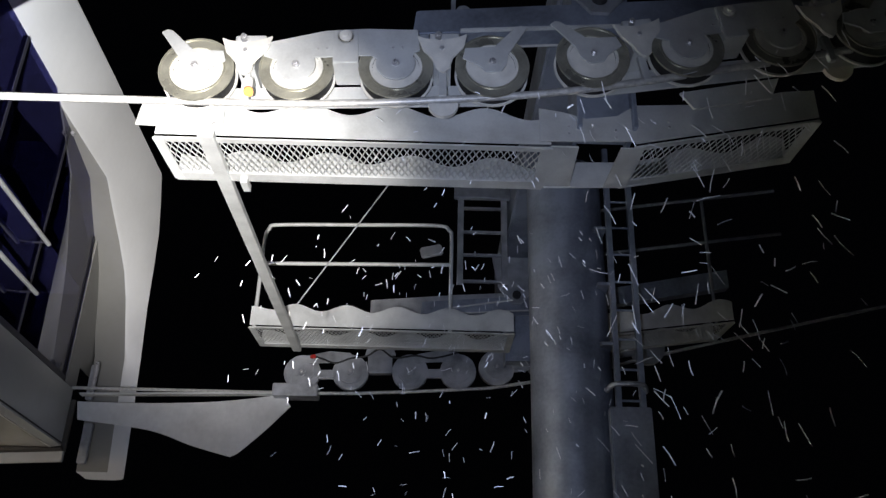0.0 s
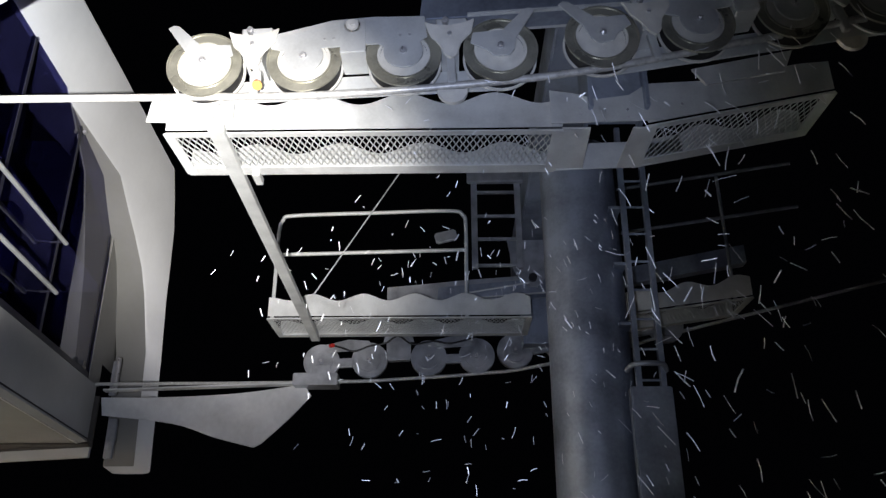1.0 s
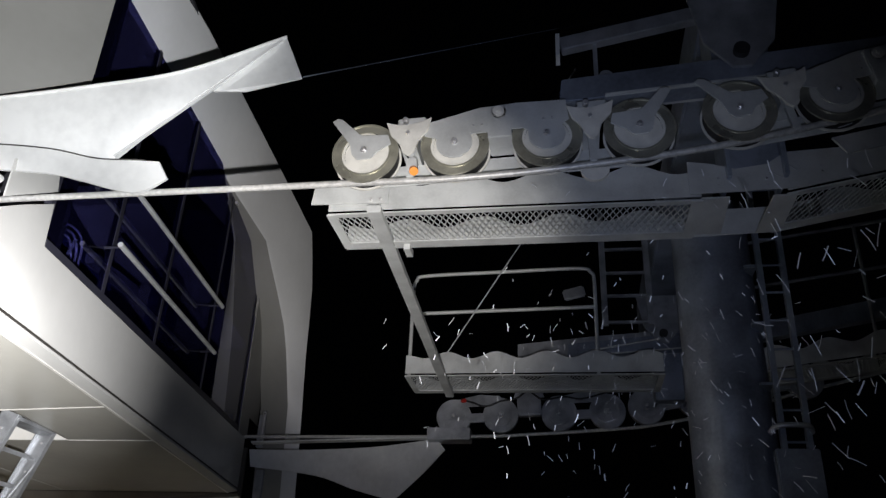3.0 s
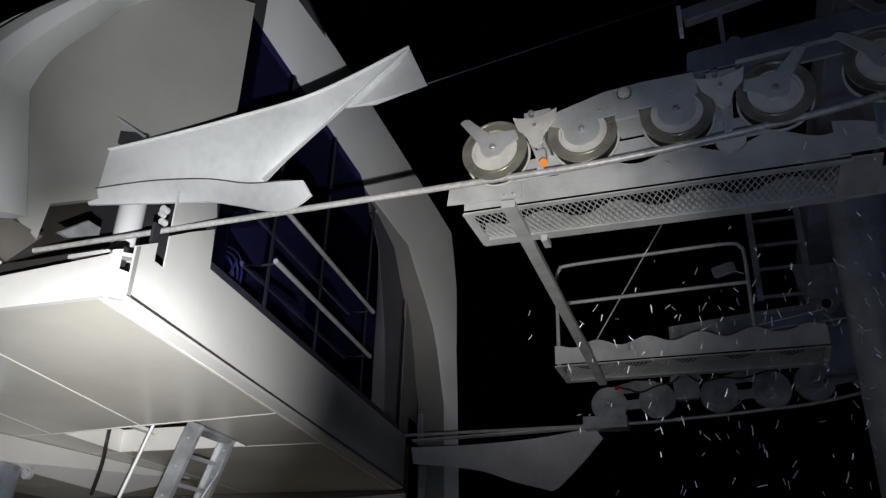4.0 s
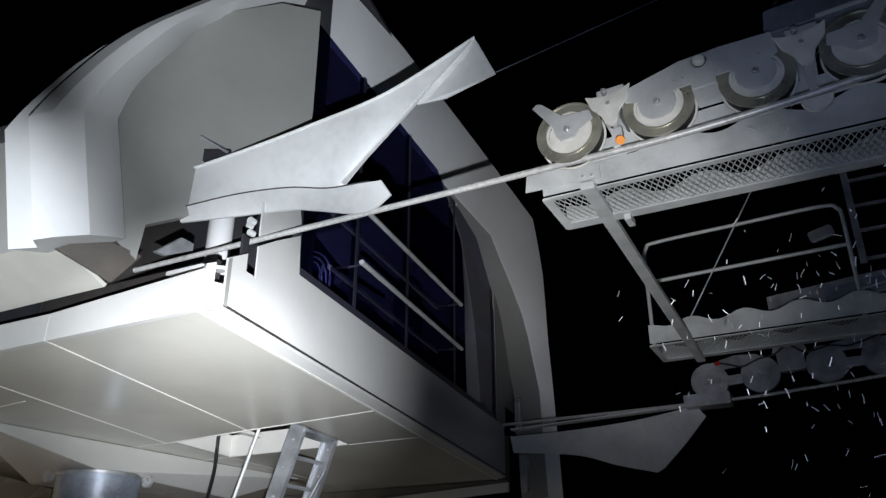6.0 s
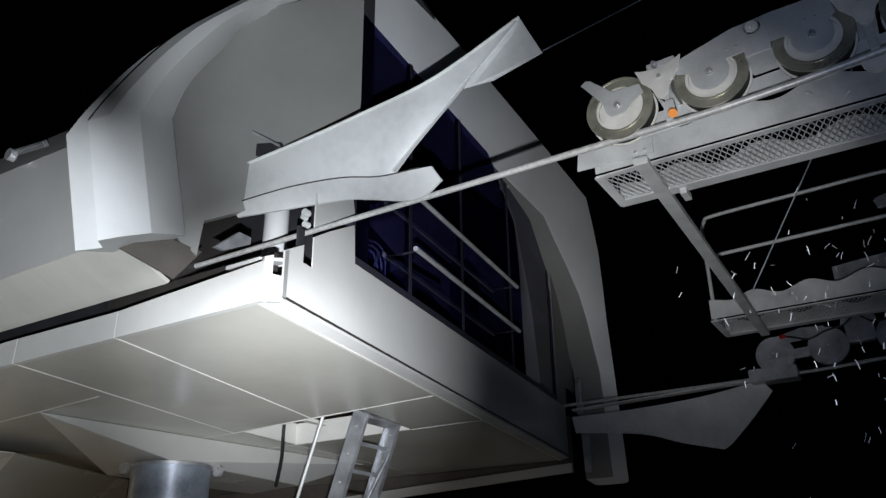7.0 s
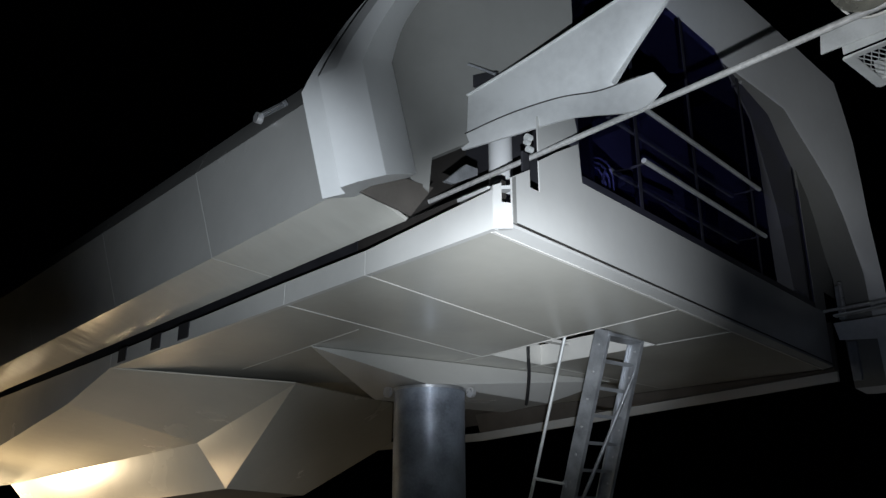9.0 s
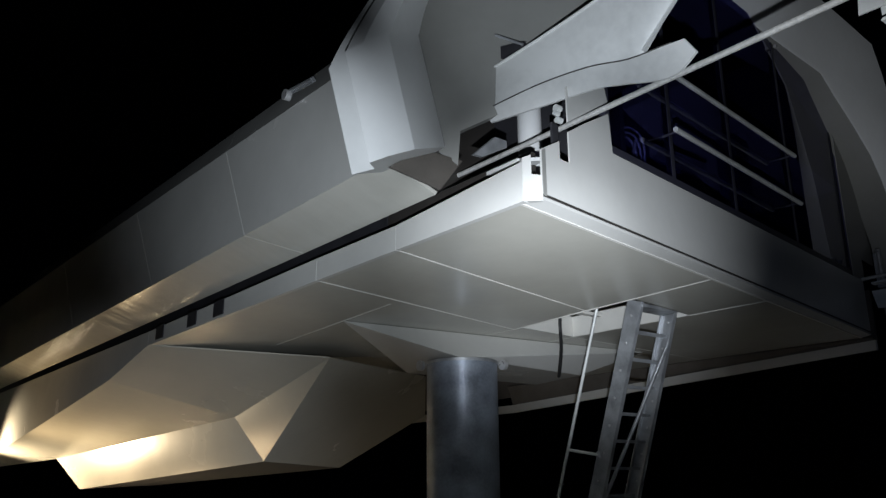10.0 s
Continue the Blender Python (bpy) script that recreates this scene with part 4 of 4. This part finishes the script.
for k in range(11):
    z = 0.19 + 0.31 * k
    rung = box(B(), (LX(z), 7.35, z), (0.05, 0.66, 0.012))
    for side in (-1, 1):
        box(rung, (LX(z) + 0.025 * side, 7.35, z - 0.012), (0.006, 0.66, 0.03))
    part("rung", rung, GALV, al)
part("top_step", box(B(), (LX(3.56), 7.35, 3.56), (0.22, 0.66, 0.04)), GALV, al, "", False, 0.004)
part("back_brace", tube(B(), [(LX(1.2) + 0.08, 7.02, 1.2), (LX(3.23) + 0.08, 7.68, 3.23)], 0.022), GALV, al, "thin diagonal brace", True)
part("back_brace", tube(B(), [(LX(1.2) + 0.08, 7.02, 1.2), (LX(0.0) + 0.08, 7.6, 0.02)], 0.022), GALV, al, "thin diagonal brace", True)
hr = thing("grab_rail", "thin galvanised grab rail beside the access ladder", "handrail", at=(-7.4, 6.9, 0))
part("rail", tube(B(), [(-6.43, 6.9, 3.62), (-7.71, 6.9, 0.0)], 0.02), GALVW, hr, "", True)
part("stand_off", tube(B(), [(-7.01, 6.9, 1.95), (-6.60, 6.97, 1.88)], 0.018), GALVW, hr, "", True)
part("clamp", box(B(), (-6.61, 6.97, 1.88), (0.05, 0.03, 0.08)), GALV, hr, "", False, 0.006)
hose = thing("hanging_cable", "black cable hanging from the open hatch", "cable", at=(-7.3, 7.2, 3.5))
part("cable", tube(B(), smooth_path([(-6.95, 6.80, 3.72), (-6.98, 6.82, 3.45), (-7.10, 6.95, 3.2), (-7.28, 7.1, 2.98), (-7.4, 7.2, 2.9)], 5), 0.022, 8), CABLE, hose, "", True)

# roof lamp on the side wall's top edge
rl = thing("wall_lamp", "small round lamp on the roof edge", "lamp", at=(-6.0, 2.4, 4.9))
part("body", beam(B(), (-6.15, 2.76, 5.20), (-6.62, 2.76, 5.26), 0.06, 0.06), GALV, rl, "", False, 0.02)
part("lens", disc(B(), (-6.63, 2.73, 5.22), 0.055, 0.06, 20), BOLT, rl, "", True)

# machinery behind the glass
mach = thing("drive_machine", "dark blue drive machinery behind the glass", "machine", at=(-6.2, 5.6, 4.0))
part("casing", box(B(), (-5.55, 6.4, 4.7), (0.7, 1.4, 1.2)), BLUE, mach, "", False, 0.05)
for k in range(3):
    q = 0.045 * k
    arc = ((4.99 + q, 4.53), (5.04 + q, 4.69 - q * 0.5), (5.19, 4.79 - q), (5.39 - q, 4.80 - q), (5.49 - q, 4.69 - q), (5.48 - q, 4.45))
    part("hose", tube(B(), smooth_path([FP(y, z, -0.3 - 0.02 * k) for y, z in arc], 5), 0.011, 8), GALVW, mach, "pale bent hose", True)
part("lever", tube(B(), [FP(5.32, 4.71, -0.28), FP(5.19, 4.43, -0.28)], 0.016, 10), GALVW, mach, "pale lever", True)
part("duct", box(B(), FP(6.6, 4.95, -0.5), (0.1, 0.9, 0.12)), GALV, mach)
part("post", box(B(), (-5.6, 8.9, 5.2), (0.3, 0.3, 2.4)), BLUE, mach)

# ---- falling snow ----
rnd = random.Random(5)
verts, faces = [], []
for k in range(470):
    az, el, dist = radians(rnd.triangular(-14, 35, 25)), radians(rnd.uniform(3, 36)), rnd.uniform(1.3, 6.0)
    if k >= 300:
        az, el, dist = radians(rnd.triangular(-19, 16, 5)), radians(rnd.triangular(4, 27, 22)), rnd.uniform(3.0, 6.5)
    if k < 30:
        az, el, dist = radians(rnd.uniform(-15, 3)), radians(rnd.uniform(12, 25)), rnd.uniform(2.5, 5.5)
    c = Vector((math.sin(az) * math.cos(el), math.cos(az) * math.cos(el), math.sin(el))) * dist + Vector((0, 0, 1.6))
    d = Vector((rnd.gauss(0.45 if az > 0.1 else -0.15, 0.4), rnd.gauss(0, 0.3), -1.0)).normalized()
    if rnd.random() < 0.25:
        d = Vector((rnd.uniform(-1, 1), rnd.uniform(-1, 1), rnd.uniform(-0.4, 0.4))).normalized()
    ln = rnd.uniform(0.0025, 0.009) * dist * (1.7 if az > 0.2 else 0.8)
    th = rnd.uniform(0.0003, 0.0007) * dist * (1.5 if rnd.random() < 0.08 else 1)
    if k >= 300:
        ln, th = rnd.uniform(0.002, 0.006) * dist, rnd.uniform(0.00022, 0.00045) * dist
    s1 = d.cross(Vector((0, 1, 0.1))).normalized() * th
    s2 = d.cross(s1).normalized() * th
    n0 = len(verts)
    kink = s1.normalized() * ln * rnd.uniform(-0.12, 0.12)
    for e in (-1, rnd.uniform(-0.3, 0.3), 1):
        mid = c + d * ln * e + (kink if abs(e) < 1 else Vector((0, 0, 0)))
        verts += [tuple(mid + q) for q in (s1, s2, -s1, -s2)]
    for e in (0, 4):
        faces += [(n0 + e + q, n0 + e + (q + 1) % 4, n0 + e + 4 + (q + 1) % 4, n0 + e + 4 + q) for q in range(4)]
    faces += [(n0 + 3, n0 + 2, n0 + 1, n0), (n0 + 8, n0 + 9, n0 + 10, n0 + 11)]
me = bpy.data.meshes.new("falling_snow")
me.from_pydata(verts, [], faces)
me.materials.append(SNOWM)
tagged(new("falling_snow", me), "thin white streaks of falling snowflakes in the torch light", "snow", "", "stuff")
